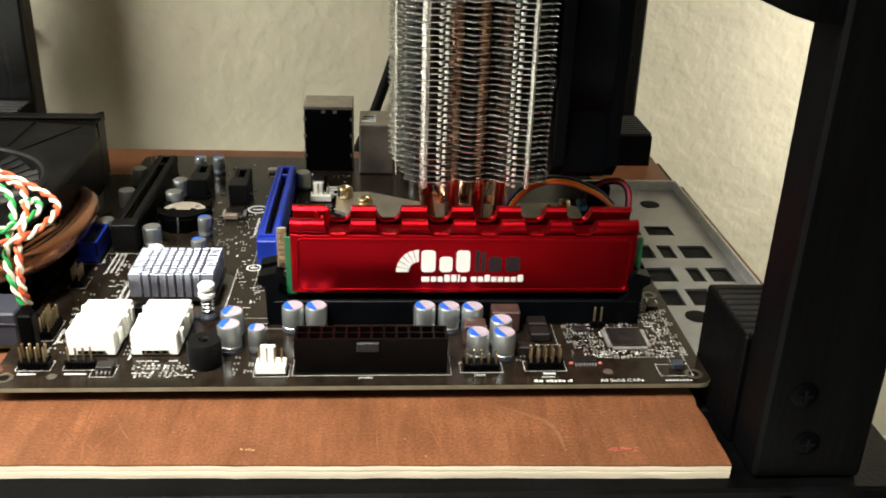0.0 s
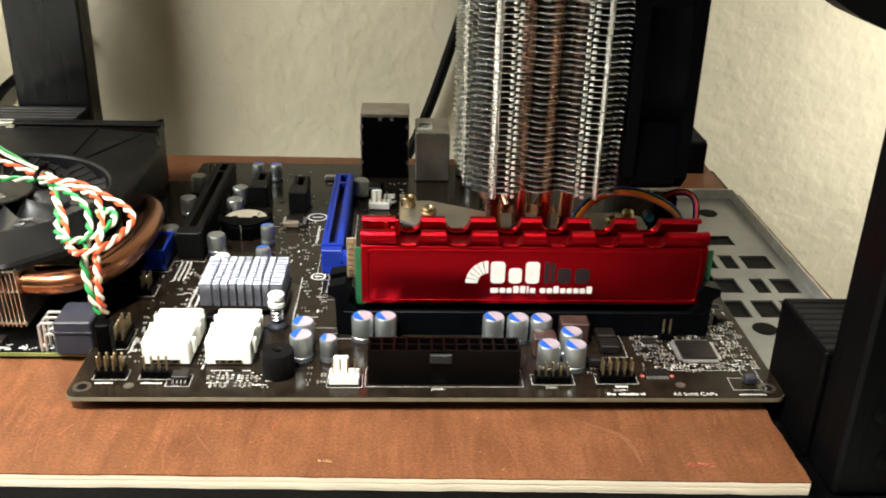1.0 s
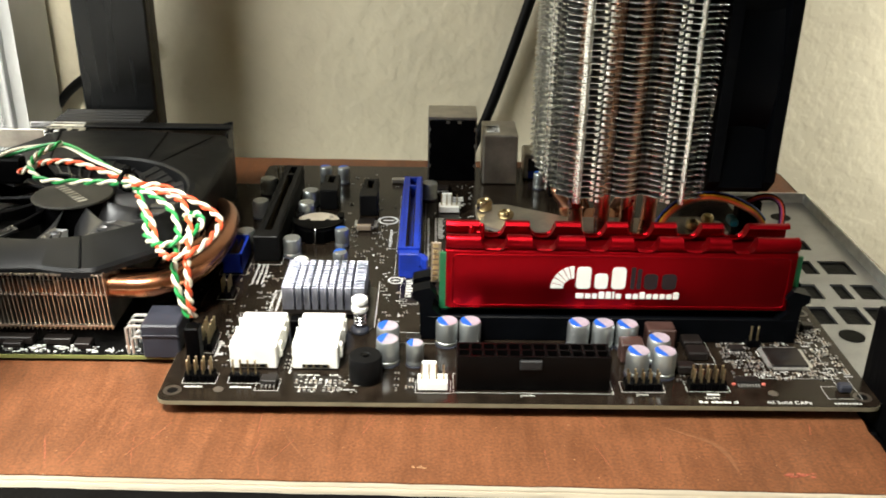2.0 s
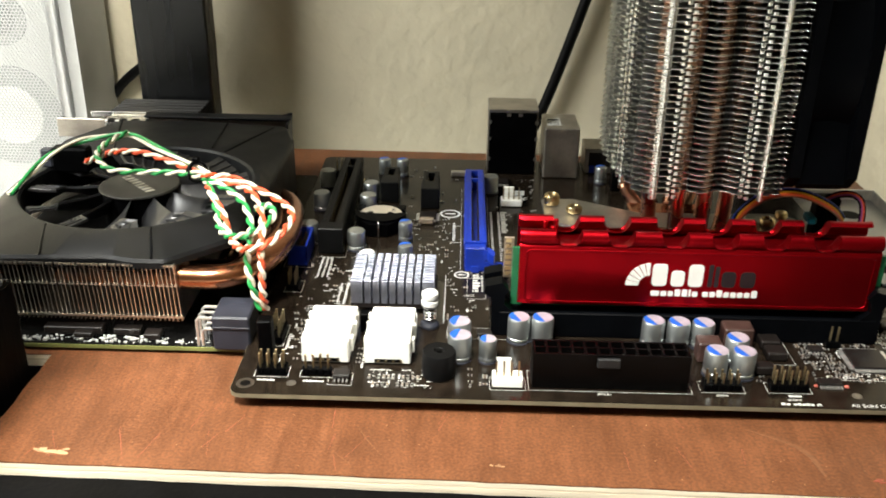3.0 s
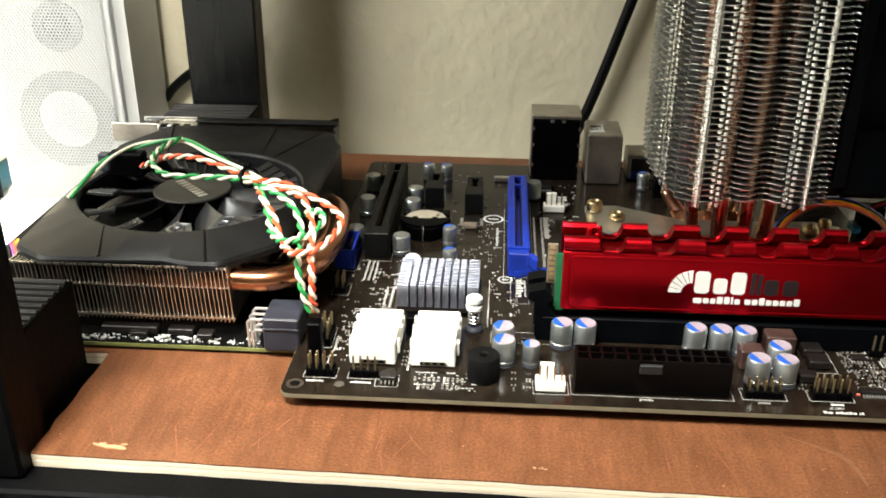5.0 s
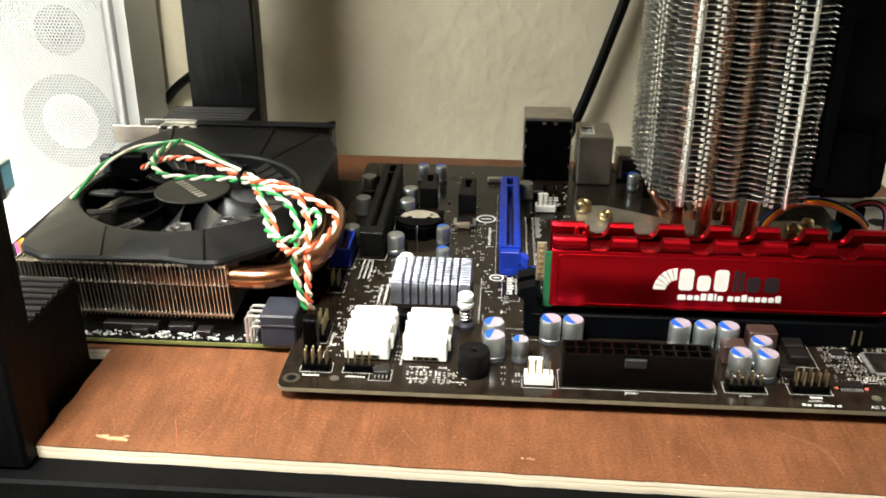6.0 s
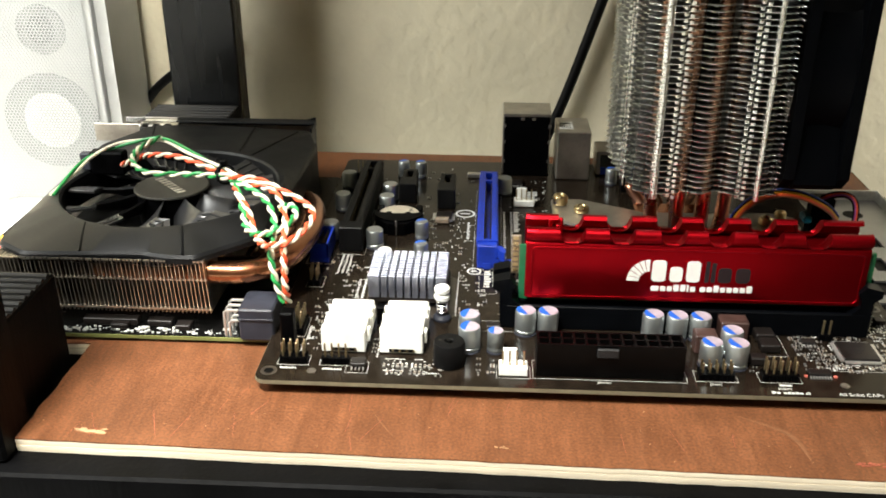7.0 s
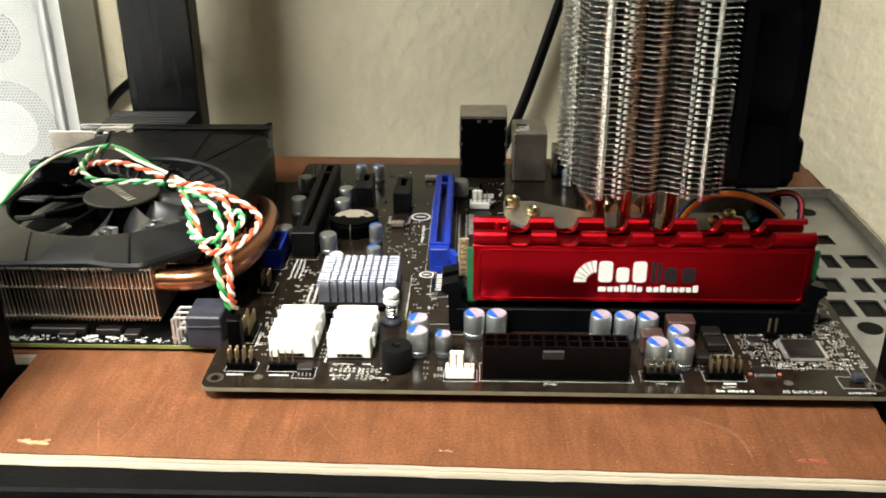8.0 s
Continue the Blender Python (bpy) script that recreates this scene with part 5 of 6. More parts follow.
def fan(c_y, c_z, x0, x1, size):
    f = thing("cooling_fan", "black square case fan clipped on the cooler", "fan")
    h = size / 2

    def flange(xa, xb):
        bm = B()
        n = 48
        outer, inner = [], []
        for i in range(n):
            a = 2 * math.pi * (i + 0.5) / n
            k = 1 / max(abs(math.cos(a)), abs(math.sin(a)))
            k = min(k, 1.34)
            outer.append((c_y + h * k * math.cos(a), c_z + h * k * math.sin(a)))
            inner.append((c_y + h * 0.93 * math.cos(a), c_z + h * 0.93 * math.sin(a)))
        L = [[[bm.verts.new((x, u, v)) for u, v in ring] for x in (xa, xb)] for ring in (outer, inner)]
        for i in range(n):
            j = (i + 1) % n
            bm.faces.new((L[0][0][i], L[0][0][j], L[1][0][j], L[1][0][i]))
            bm.faces.new((L[0][1][i], L[0][1][j], L[1][1][j], L[1][1][i]))
            bm.faces.new((L[0][0][i], L[0][0][j], L[0][1][j], L[0][1][i]))
            bm.faces.new((L[1][0][i], L[1][0][j], L[1][1][j], L[1][1][i]))
        return bm

    part("flange", flange(x0, x0 + 0.0042), FANBLACK, f)
    part("flange", flange(x1 - 0.0042, x1), FANBLACK, f)
    bm = B()
    ringlathe(bm, c_y, c_z, [(h * 0.93, x0 + 0.0041), (h * 0.985, x0 + 0.0041), (h * 0.955, (x0 + x1) / 2), (h * 0.985, x1 - 0.0041), (h * 0.93, x1 - 0.0041)], 48, "x")
    part("barrel", bm, FANBLACK, f, "curved black fan barrel")
    for sy in (-1, 1):
        for sz in (-1, 1):
            bm = B()
            lathe(bm, c_y + sy * h * 0.88, c_z + sz * h * 0.88, [(0.0030, x0 + 0.0043), (0.0030, x1 - 0.0043)], 12, "x")
            part("corner_sleeve", bm, FANBLACK, f)
            # Fill added to the open corner so that it reads as dark as shade.
            bm = B()
            ring = [(c_y + h * 0.965 * math.cos(radians(q)) * sy, c_z + h * 0.965 * math.sin(radians(q)) * sz) for q in range(28, 63, 5)]
            prism(bm, ring + [(c_y + sy * h * 0.93, c_z + sz * h * 0.99), (c_y + sy * h * 0.99, c_z + sz * h * 0.93)][::1], x0 + 0.0043, x1 - 0.0043, "x")
            part("corner_shade_fill", bm, FANBLACK, f)
    bm = B()
    lathe(bm, c_y, c_z, [(h * 0.40, x0 + 0.002), (h * 0.40, x1 - 0.004), (h * 0.36, x1 - 0.002)], 28, "x")
    part("hub", bm, FANBLACK, f)
    for i in range(7):
        bm = B()
        rows = []
        for j in range(7):
            r = h * (0.40 + 0.5 * j / 6)
            row = []
            for k in range(5):
                a = 2 * math.pi * i / 7 + (k - 2) * 0.17 + 0.10 * j / 6
                row.append((x0 + 0.006 + (x1 - x0 - 0.012) * k / 4, c_y + r * math.cos(a), c_z + r * math.sin(a)))
            rows.append(row)
        top = [[bm.verts.new(p) for p in row] for row in rows]
        low = [[bm.verts.new((p[0] + 0.0012, p[1], p[2])) for p in row] for row in rows]
        for q, fl in ((top, False), (low, True)):
            for a, b in zip(q, q[1:]):
                for k in range(4):
                    bm.faces.new((a[k], a[k + 1], b[k + 1], b[k]))
        for k in range(4):
            bm.faces.new((top[0][k], top[0][k + 1], low[0][k + 1], low[0][k]))
            bm.faces.new((top[-1][k], top[-1][k + 1], low[-1][k + 1], low[-1][k]))
        for j in range(6):
            bm.faces.new((top[j][0], top[j + 1][0], low[j + 1][0], low[j][0]))
            bm.faces.new((top[j][4], top[j + 1][4], low[j + 1][4], low[j][4]))
        part("blade", bm, FANBLACK, f)


fan(0.1125, 0.0962, 0.1948, 0.2196, 0.0930)


def ribbon(name, label, path, cols, w, side):
    """Wires lying edge to edge along a path; side: the way they are laid out."""
    r = thing(name, label, "cable")
    P = smooth_path(path, 8)
    s = []
    for i, p in enumerate(P):
        d = (P[min(i + 1, len(P) - 1)] - P[max(i - 1, 0)]).normalized()
        s.append(d.cross(Vector(side)).normalized())
    for i, m in enumerate(cols):
        bm = B()
        tube(bm, [p + q * (w * (i - (len(cols) - 1) / 2)) for p, q in zip(P, s)], w * 0.52, 8)
        part("wire", bm, m, r)
    return r


ribbon("fan_cable", "flat rainbow-coloured fan cable arching behind the memory", [(0.1785, 0.0720, 0.0300), (0.1812, 0.0715, 0.0385), (0.1880, 0.0710, 0.0455), (0.1960, 0.0710, 0.0478), (0.2040, 0.0712, 0.0470), (0.2120, 0.0725, 0.0435), (0.2180, 0.0745, 0.0395), (0.2230, 0.0780, 0.0340)],
       (W_BLUE, W_BLACK, W_YEL, W_ORG, W_RED, W_BROWN), 0.00062, (0.1, -0.8, 0.6))
ribbon("fan_cable", "loop of red, black and violet fan wires", [(0.2160, 0.0800, 0.0420), (0.2200, 0.0780, 0.0448), (0.2245, 0.0765, 0.0452), (0.2278, 0.0755, 0.0420), (0.2286, 0.0750, 0.0340), (0.2280, 0.0770, 0.0200)],
       (W_BLACK, W_RED, W_PURP, W_BLACK), 0.0007, (0.1, -0.8, 0.6))
cab = thing("wire_plug", "small black wire plug with a blue sleeve", "plug")
boxed("shell", BLACKP, cab, (0.2130, 0.0800, 0.0230, 0.2220, 0.0870, 0.0420), c=0.0006)
boxed("sleeve", TEAL, cab, (0.2090, 0.0760, 0.0325, 0.2125, 0.0830, 0.0358), c=0.0008)


# ---- graphics card ----
def graphics_card():
    g = thing("graphics_card", "black graphics card lying flat with a large fan and copper pipes", "graphics card")
    zb = -0.0046
    bm = B()
    prism(bm, rounded(-0.1120, 0.0335, -0.0015, 0.2120, 0.002), zb, zb + 0.0016)
    b = part("circuit_board", bm, CARDPCB, g, "black card circuit board")
    boxed("board_edge", mat("olive_board_edge", (0.16, 0.17, 0.05), 0.6, fine=900, coarse=100, vary=0.2), b, (-0.1118, 0.0331, zb + 0.0001, -0.0017, 0.0335, zb + 0.0015))
    rng = random.Random(21)
    bm = B()
    for _ in range(130):
        x, y = rng.uniform(-0.088, -0.016), rng.choice((0.0348, 0.0358, 0.0366, 0.0374, 0.0384))
        s = rng.choice((0.0004, 0.0006, 0.0008, 0.0013))
        bx(bm, x, y, zb + 0.0017, x + s, y + s * 0.6, zb + rng.choice((0.0019, 0.0024)))
    tagged(part("solder_joints", bm, SILK, b, "tiny soldered parts", smooth=False), kind="stuff")
    for x, y, w, d, h in ((-0.078, 0.0400, 0.022, 0.004, 0.0030), (-0.052, 0.0400, 0.010, 0.004, 0.0026), (-0.040, 0.0370, 0.006, 0.005, 0.0024), (-0.066, 0.0372, 0.007, 0.003, 0.0022)):
        boxed("chip", CHIP, b, (x, y, zb + 0.0017, x + w, y + d, zb + h + 0.0017), c=0.0003)
    # fin block
    bm = B()
    prism(bm, [(0.0405, 0.0035), (0.1900, 0.0035), (0.1900, 0.0150), (0.0575, 0.0150), (0.0575, 0.0262), (0.0405, 0.0262)], -0.00018, 0.00018, "x")
    fin = mesh_of("fin", bm, FINTAN, smooth=False)
    bm = B()
    for z in (0.0055, 0.0182, 0.0262):
        bx(bm, -0.0006, 0.0398, z - 0.00035, 0.0006, 0.0404, z + 0.00035)
    lug = mesh_of("fin_lug", bm, FINTAN, smooth=False)
    for i in range(52):
        f = piece("fin", fin, g, (-0.1085 + 0.00162 * i, rng.uniform(-0.0002, 0.0002), 0))
        f.rotation_euler = (0, radians(-2.5 + rng.uniform(-0.5, 0.5)), 0)
        piece("fin_lug", lug, f)
    boxed("fin_rod", FINTAN, g, (-0.1085, 0.0399, 0.0049, -0.0250, 0.0402, 0.0055))
    for dy, z, out in ((0.0, 0.0185, 0.0), (0.0095, 0.0145, -0.0060), (0.0180, 0.0125, -0.0120)):
        bm = B()
        tube(bm, smooth_path([(-0.0700, 0.0480 + dy, z), (-0.0280, 0.0470 + dy, z), (-0.0120, 0.0480 + dy, z), (-0.0010 + out, 0.0570 + dy, z), (0.0040 + out, 0.0780 + dy, z - 0.001), (0.0040 + out, 0.1050, z - 0.003), (-0.0010 + out, 0.1320, z - 0.006), (-0.0120 + out, 0.1500, z - 0.008)], 9), 0.0045, 16)
        part("heat_pipe", bm, COPPER, g, "thick bent copper heat pipe")
    # shroud: an eight-sided plate with a round mouth, its rim folded down
    cx, cy, r = -0.0585, 0.1035, 0.0462
    poly = [(-0.1120, 0.0500), (-0.0975, 0.0400), (-0.0520, 0.0425), (-0.0400, 0.0395), (-0.0300, 0.0398), (-0.0100, 0.0600), (-0.0068, 0.1000), (-0.0068, 0.1760), (-0.0140, 0.1985), (-0.0600, 0.2045), (-0.1010, 0.2035), (-0.1170, 0.1700), (-0.1150, 0.1000)]

    def along(poly, n, cx, cy):
        out = []
        for i in range(n):
            a = 2 * math.pi * i / n
            d = Vector((math.cos(a), math.sin(a)))
            best = None
            for p, q in zip(poly, poly[1:] + poly[:1]):
                p, q = Vector(p) - Vector((cx, cy)), Vector(q) - Vector((cx, cy))
                e = q - p
                den = d.x * e.y - d.y * e.x
                if abs(den) < 1e-12:
                    continue
                t = (p.x * e.y - p.y * e.x) / den
                s = (p.x * d.y - p.y * d.x) / den
                if t > 0 and -1e-6 <= s <= 1 + 1e-6:
                    best = t if best is None else min(best, t)
            out.append((cx + d.x * best, cy + d.y * best))
        return out

    n = 180
    rim = along(poly, n, cx, cy)

    def ring(f, z, mouth=None):
        return [((cx + mouth * math.cos(2 * math.pi * i / n), cy + mouth * math.sin(2 * math.pi * i / n), z) if mouth else (cx + (u - cx) * f, cy + (v - cy) * f, z)) for i, (u, v) in enumerate(rim)]

    rings = [ring(0.985, 0.0250), ring(1.0, 0.0252), ring(1.0, 0.0274), ring(0.985, 0.0286), ring(0, 0.0326, r * 1.07), ring(0, 0.0328, r * 1.02), ring(0, 0.0318, r), ring(0, 0.0200, r * 0.985), ring(0, 0.0200, r * 1.03), ring(0, 0.0305, r * 1.05), ring(0.965, 0.0272), ring(0.97, 0.0252)]
    bm = B()
    V = [[bm.verts.new(p) for p in q] for q in rings]
    for a, b2 in zip(V, V[1:] + V[:1]):
        for i in range(n):
            bm.faces.new((a[i], a[(i + 1) % n], b2[(i + 1) % n], b2[i]))
    s = part("shroud", bm, MATTEB, g, "matte black eight-sided fan shroud")
    for p, q in (((-0.0755, 0.0420), (-0.0800, 0.0600)), ((-0.0345, 0.0405), (-0.0400, 0.0590)), ((-0.1000, 0.2020), (-0.0840, 0.1450)), ((-0.0200, 0.1940), (-0.0330, 0.1450)), ((-0.0450, 0.2010), (-0.0400, 0.1510))):
        bm = B()
        a, e = Vector((*p, 0.0288)), Vector((*q, 0.0326))
        tube(bm, [a, a.lerp(e, 0.5) + Vector((0, 0, 0.0002)), e], 0.0005, 6)
        part("crease", bm, GLOSSB, s)
    # Raised black wedge in place of a small recess and the shade in it.
    bm = B()
    prism(bm, [(-0.0925, 0.0640), (-0.0835, 0.0560), (-0.0815, 0.0565)], 0.0290, 0.0306)
    part("notch_shade", bm, W_BLACK, s)
    boxed("side_skirt", MATTEB, s, (-0.0088, 0.1100, 0.0020, -0.0070, 0.1780, 0.0284), c=0.0004)
    bm = B()
    prism(bm, [(-0.0960, 0.0265), (-0.0960, 0.0248), (-0.0800, 0.0248), (-0.0785, 0.0242), (-0.0560, 0.0242), (-0.0510, 0.0234), (-0.0400, 0.0234), (-0.0305, 0.0248), (-0.0305, 0.0265)], 0.0410, 0.0422, "y")
    part("front_lip", bm, BLACKP, s, "stepped black front lip")
    # rotor
    # Black disc added below the blades to darken the mouth like shade.
    bm = B()
    lathe(bm, cx, cy, [(r * 0.98, 0.0155), (r * 0.98, 0.0170)], 40)
    part("rotor_shade", bm, W_BLACK, g, "black disc added as shade under the blades")
    rot = part("rotor_hub", hub_mesh(cx, cy), BLACKP, g, "black fan hub")
    bm = B()
    lathe(bm, cx, cy, [(0.0160, 0.0315), (0.0164, 0.0318), (0.0164, 0.0322), (0.0158, 0.0326), (0.0150, 0.0325), (0.0001, 0.0326)], 44)
    part("hub_cap", bm, HUBGREY, rot, "smooth dark grey hub cap")
    count, R0, R1 = 11, 0.0151, r - 0.0014

    def blade_point(k, s, q, lift=0.0):
        """s: 0 at the hub to 1 at the tip; q: 0 at the leading edge to 1 at the trailing one."""
        rr = R0 + (R1 - R0) * s
        lead = -0.03
        if s > 0.58:
            lead -= 0.15 * min(1, (s - 0.58) / 0.06)
        wide = 0.33 + 0.08 * s
        an = 2 * math.pi * k / count + 0.2 - lead - q * (wide - lead) + 0.06 * s
        z = 0.0318 - 0.0078 * q ** 1.1 - 0.0004 * (1 - s) - 0.0012 * math.sin(math.pi * s) + lift
        return Vector((cx + rr * math.cos(an), cy + rr * math.sin(an), z))

    for k in range(count):
        bm = B()
        S = [0, 0.12, 0.25, 0.38, 0.5, 0.56, 0.60, 0.64, 0.72, 0.81, 0.90, 1.0]
        Q = [0, 0.12, 0.3, 0.5, 0.75, 1.0]
        top = [[bm.verts.new(blade_point(k, s2, q)) for q in Q] for s2 in S]
        low = [[bm.verts.new(blade_point(k, s2, q, -0.0010)) for q in Q] for s2 in S]
        for g2 in (top, low):
            for ra, rb in zip(g2, g2[1:]):
                for q in range(len(Q) - 1):
                    bm.faces.new((ra[q], ra[q + 1], rb[q + 1], rb[q]))
        for q in range(len(Q) - 1):
            bm.faces.new((top[0][q], top[0][q + 1], low[0][q + 1], low[0][q]))
            bm.faces.new((top[-1][q], top[-1][q + 1], low[-1][q + 1], low[-1][q]))
        for s2 in range(len(S) - 1):
            bm.faces.new((top[s2][0], top[s2 + 1][0], low[s2 + 1][0], low[s2][0]))
            bm.faces.new((top[s2][-1], top[s2 + 1][-1], low[s2 + 1][-1], low[s2][-1]))
        bl = part("blade", bm, BLADE, rot, "swept black blade with notched edge")
        for q in (0.14, 0.32, 0.50, 0.68):
            bm = B()
            tube(bm, [blade_point(k, 0.60 + 0.4 * w / 5, q, 0.0001) for w in range(6)], 0.0006, 6)
            part("rib", bm, BLADE, bl)
    # hub badge: plain pale bars
    for i in range(8):
        u = -0.0115 + 0.0030 * i
        bm = B()
        d = Vector((0.69, -0.724))
        e = Vector((-d.y, d.x))
        o = Vector((cx, cy)) + e * -0.0026
        pts = [o + d * u, o + d * (u + 0.0017), o + d * (u + 0.0017) + e * 0.0040, o + d * u + e * 0.0040]
        zt = 0.0327
        prism(bm, [tuple(p) for p in pts], zt, zt + 0.00012)
        part("badge_bar", bm, HUBINK, rot)
    # bracket, slot end
    boxed("bracket", TIN, g, (-0.1120, 0.2123, 0.0120, -0.0140, 0.2131, 0.0268), c=0.0003, label="dull steel slot bracket")
    boxed("bracket_edge", BRIGHT, g, (-0.1200, 0.2121, 0.0270, -0.0905, 0.2133, 0.0300), c=0.0003, label="bright folded bracket edge")
    bm = B()
    bx(bm, -0.0900, 0.2060, 0.0290, -0.0135, 0.2120, 0.0300, c=0.0003)
    prism(bm, [(-0.0900, 0.0266), (-0.0138, 0.0266), (-0.0138, 0.0312), (-0.0150, 0.0312), (-0.0190, 0.0300), (-0.0900, 0.0300)], 0.2121, 0.2132, "y")
    bx(bm, -0.0150, 0.2000, -0.0020, -0.0138, 0.2119, 0.0289, c=0.0003)
    part("bracket_lip", bm, MATTEB, g)
    boxed("bracket_tongue", TIN, g, (-0.1385, 0.2113, 0.0160, -0.1115, 0.2120, 0.0262), c=0.0004, label="dull tin bracket tongue")
    sh = boxed("port_shell", BRIGHT, g, (-0.1100, 0.2030, 0.0205, -0.0880, 0.2108, 0.0282), c=0.0006)
    # Slits drawn as raised black bars that stand in for their dark insides.
    for k in range(3):
        boxed("slit_bar", W_BLACK, sh, (-0.1080 + 0.0062 * k, 0.2028, 0.0272, -0.1046 + 0.0062 * k, 0.2060, 0.02835))
    # power socket
    p = boxed("power_socket", GREYP, g, (-0.0125, 0.0310, zb + 0.0018, 0.0010, 0.0470, 0.0108), c=0.0006, label="dark grey power socket")
    boxed("rib", GREYP, p, (-0.0126, 0.0306, 0.0062, 0.0011, 0.0309, 0.0070), c=0.0001)
    for j in range(3):
        for z, l in ((0.0085, 0.0062), (0.0040, 0.0045)):
            y = 0.0345 + 0.0042 * j
            bm = B()
            tube(bm, [(-0.0126, y, z), (-0.0126 - l + 0.001, y, z), (-0.0126 - l, y, z - 0.001), (-0.0126 - l, y, zb + 0.0017)], 0.0006, 8)
            part("bent_pin", bm, SOLDER, p)


def hub_mesh(cx, cy):
    bm = B()
    lathe(bm, cx, cy, [(0.0152, 0.0172), (0.0153, 0.0300), (0.0150, 0.0314)], 40)
    return bm


graphics_card()


# ---- twisted leads over the card ----
def lead(name, path, a, b, turns, r=0.00105, off=0.00105, label=""):
    """Two insulated wires twisted round one another along a path."""
    o = thing(name, label, "wire", group="twisted leads over the graphics card")
    P = smooth_path(path, 14)
    for m, ph in ((a, 0.0), (b, math.pi)):
        q = []
        up = None
        for i, p in enumerate(P):
            d = (P[min(i + 1, len(P) - 1)] - P[max(i - 1, 0)]).normalized()
            if up is None:
                up = Vector((0, 0, 1)) if abs(d.z) < 0.9 else Vector((0, 1, 0))
            up = (up - d * up.dot(d)).normalized()
            s = d.cross(up)
            t = ph + 2 * math.pi * turns * i / len(P)
            q.append(p + (s * math.cos(t) + up * math.sin(t)) * off)
        bm = B()
        tube(bm, q, r, 9)
        part("strand", bm, m, o)
    return o


LEADS = {
    "A": [(-0.1060, 0.0880, 0.0330), (-0.1040, 0.1030, 0.0360), (-0.1000, 0.1150, 0.0400), (-0.0920, 0.1220, 0.0430), (-0.0830, 0.1250, 0.0450), (-0.0680, 0.1240, 0.0470), (-0.0500, 0.1070, 0.0470), (-0.0340, 0.0910, 0.0470), (-0.0220, 0.0800, 0.0460)],
    "B": [(-0.0680, 0.1240, 0.0480), (-0.0730, 0.1160, 0.0470), (-0.0770, 0.1130, 0.0440), (-0.0770, 0.1090, 0.0410), (-0.0690, 0.1020, 0.0390), (-0.0520, 0.0950, 0.0410), (-0.0370, 0.0870, 0.0440), (-0.0230, 0.0780, 0.0460)],
    "C": [(-0.0830, 0.1100, 0.0390), (-0.0770, 0.1130, 0.0410), (-0.0710, 0.1130, 0.0430), (-0.0570, 0.1070, 0.0450), (-0.0400, 0.0930, 0.0460), (-0.0230, 0.0770, 0.0470)],
    "D": [(-0.0220, 0.0740, 0.0480), (-0.0120, 0.0730, 0.0480), (-0.0000, 0.0640, 0.0470), (0.0110, 0.0540, 0.0460), (0.0160, 0.0450, 0.0450), (0.0150, 0.0340, 0.0440), (0.0100, 0.0260, 0.0420), (0.0020, 0.0260, 0.0400)],
    "E": [(-0.0230, 0.0760, 0.0460), (-0.0130, 0.0670, 0.0460), (-0.0040, 0.0560, 0.0450), (0.0020, 0.0410, 0.0430), (0.0030, 0.0330, 0.0400), (0.0030, 0.0280, 0.0340), (0.0050, 0.0250, 0.0260), (0.0070, 0.0250, 0.0180)],
    "F": [(-0.0240, 0.0800, 0.0450), (-0.0190, 0.0680, 0.0440), (-0.0100, 0.0500, 0.0430), (-0.0030, 0.0320, 0.0410), (0.0020, 0.0260, 0.0400)],
    "G": [(-0.0210, 0.0760, 0.0470), (-0.0090, 0.0680, 0.0470), (-0.0010, 0.0610, 0.0460), (0.0060, 0.0420, 0.0440), (0.0080, 0.0280, 0.0410), (0.0090, 0.0230, 0.0340), (0.0090, 0.0220, 0.0260), (0.0090, 0.0250, 0.0180)],
    "H": [(-0.0220, 0.0770, 0.0450), (-0.0130, 0.0530, 0.0430), (-0.0080, 0.0380, 0.0420), (-0.0020, 0.0320, 0.0420), (0.0050, 0.0350, 0.0430), (0.0090, 0.0460, 0.0440), (0.0060, 0.0530, 0.0450), (0.0020, 0.0500, 0.0450)],
}
for k, path in LEADS.items():
    g = k in "ABEH"
    length = sum((Vector(p) - Vector(q)).length for p, q in zip(path, path[1:]))
    lead("twisted_lead", path, W_GREEN if g else W_RED, W_WHITE, (length / 0.0105) if k not in "A" else 2.0, 0.00072, 0.00071, label=("green" if g else "red") + " and white twisted wire pair over the graphics card")

tie = thing("cable_tie", "black cable tie round the twisted leads", "cable tie")
bm = B()
ringlathe(bm, 0, 0, [(0.0046, -0.0011), (0.0054, -0.0011), (0.0054, 0.0011), (0.0046, 0.0011)], 24)
o = part("strap", bm, BLACKP, tie)
o.rotation_euler = (radians(90), 0, radians(42))
bm = B()
bx(bm, -0.0016, -0.0018, 0.0045, 0.0016, 0.0018, 0.0075, c=0.0004)
tube(bm, [(0, 0, 0.006), (-0.002, -0.003, 0.004), (-0.0025, -0.006, -0.002)], 0.0011, 6)
part("head", bm, BLACKP, tie)
tie.location = (-0.0287, 0.0860, 0.0450)
tie.scale = (0.8, 0.8, 0.8)

plug = thing("wire_plug", "small black plug of the twisted leads beside the fan", "plug")
boxed("shell", BLACKP, plug, (-0.1010, 0.1180, 0.0312, -0.0850, 0.1245, 0.0420), c=0.0008)
boxed("clip", GREYP, plug, (-0.1060, 0.1190, 0.0330, -0.1012, 0.1235, 0.0410), c=0.0006)

plug = thing("header_plug", "black two-pin plug on the front header", "plug")
boxed("shell", BLACKP, plug, (0.0068, 0.0180, 0.0026, 0.0118, 0.0232, 0.0170), c=0.0005)


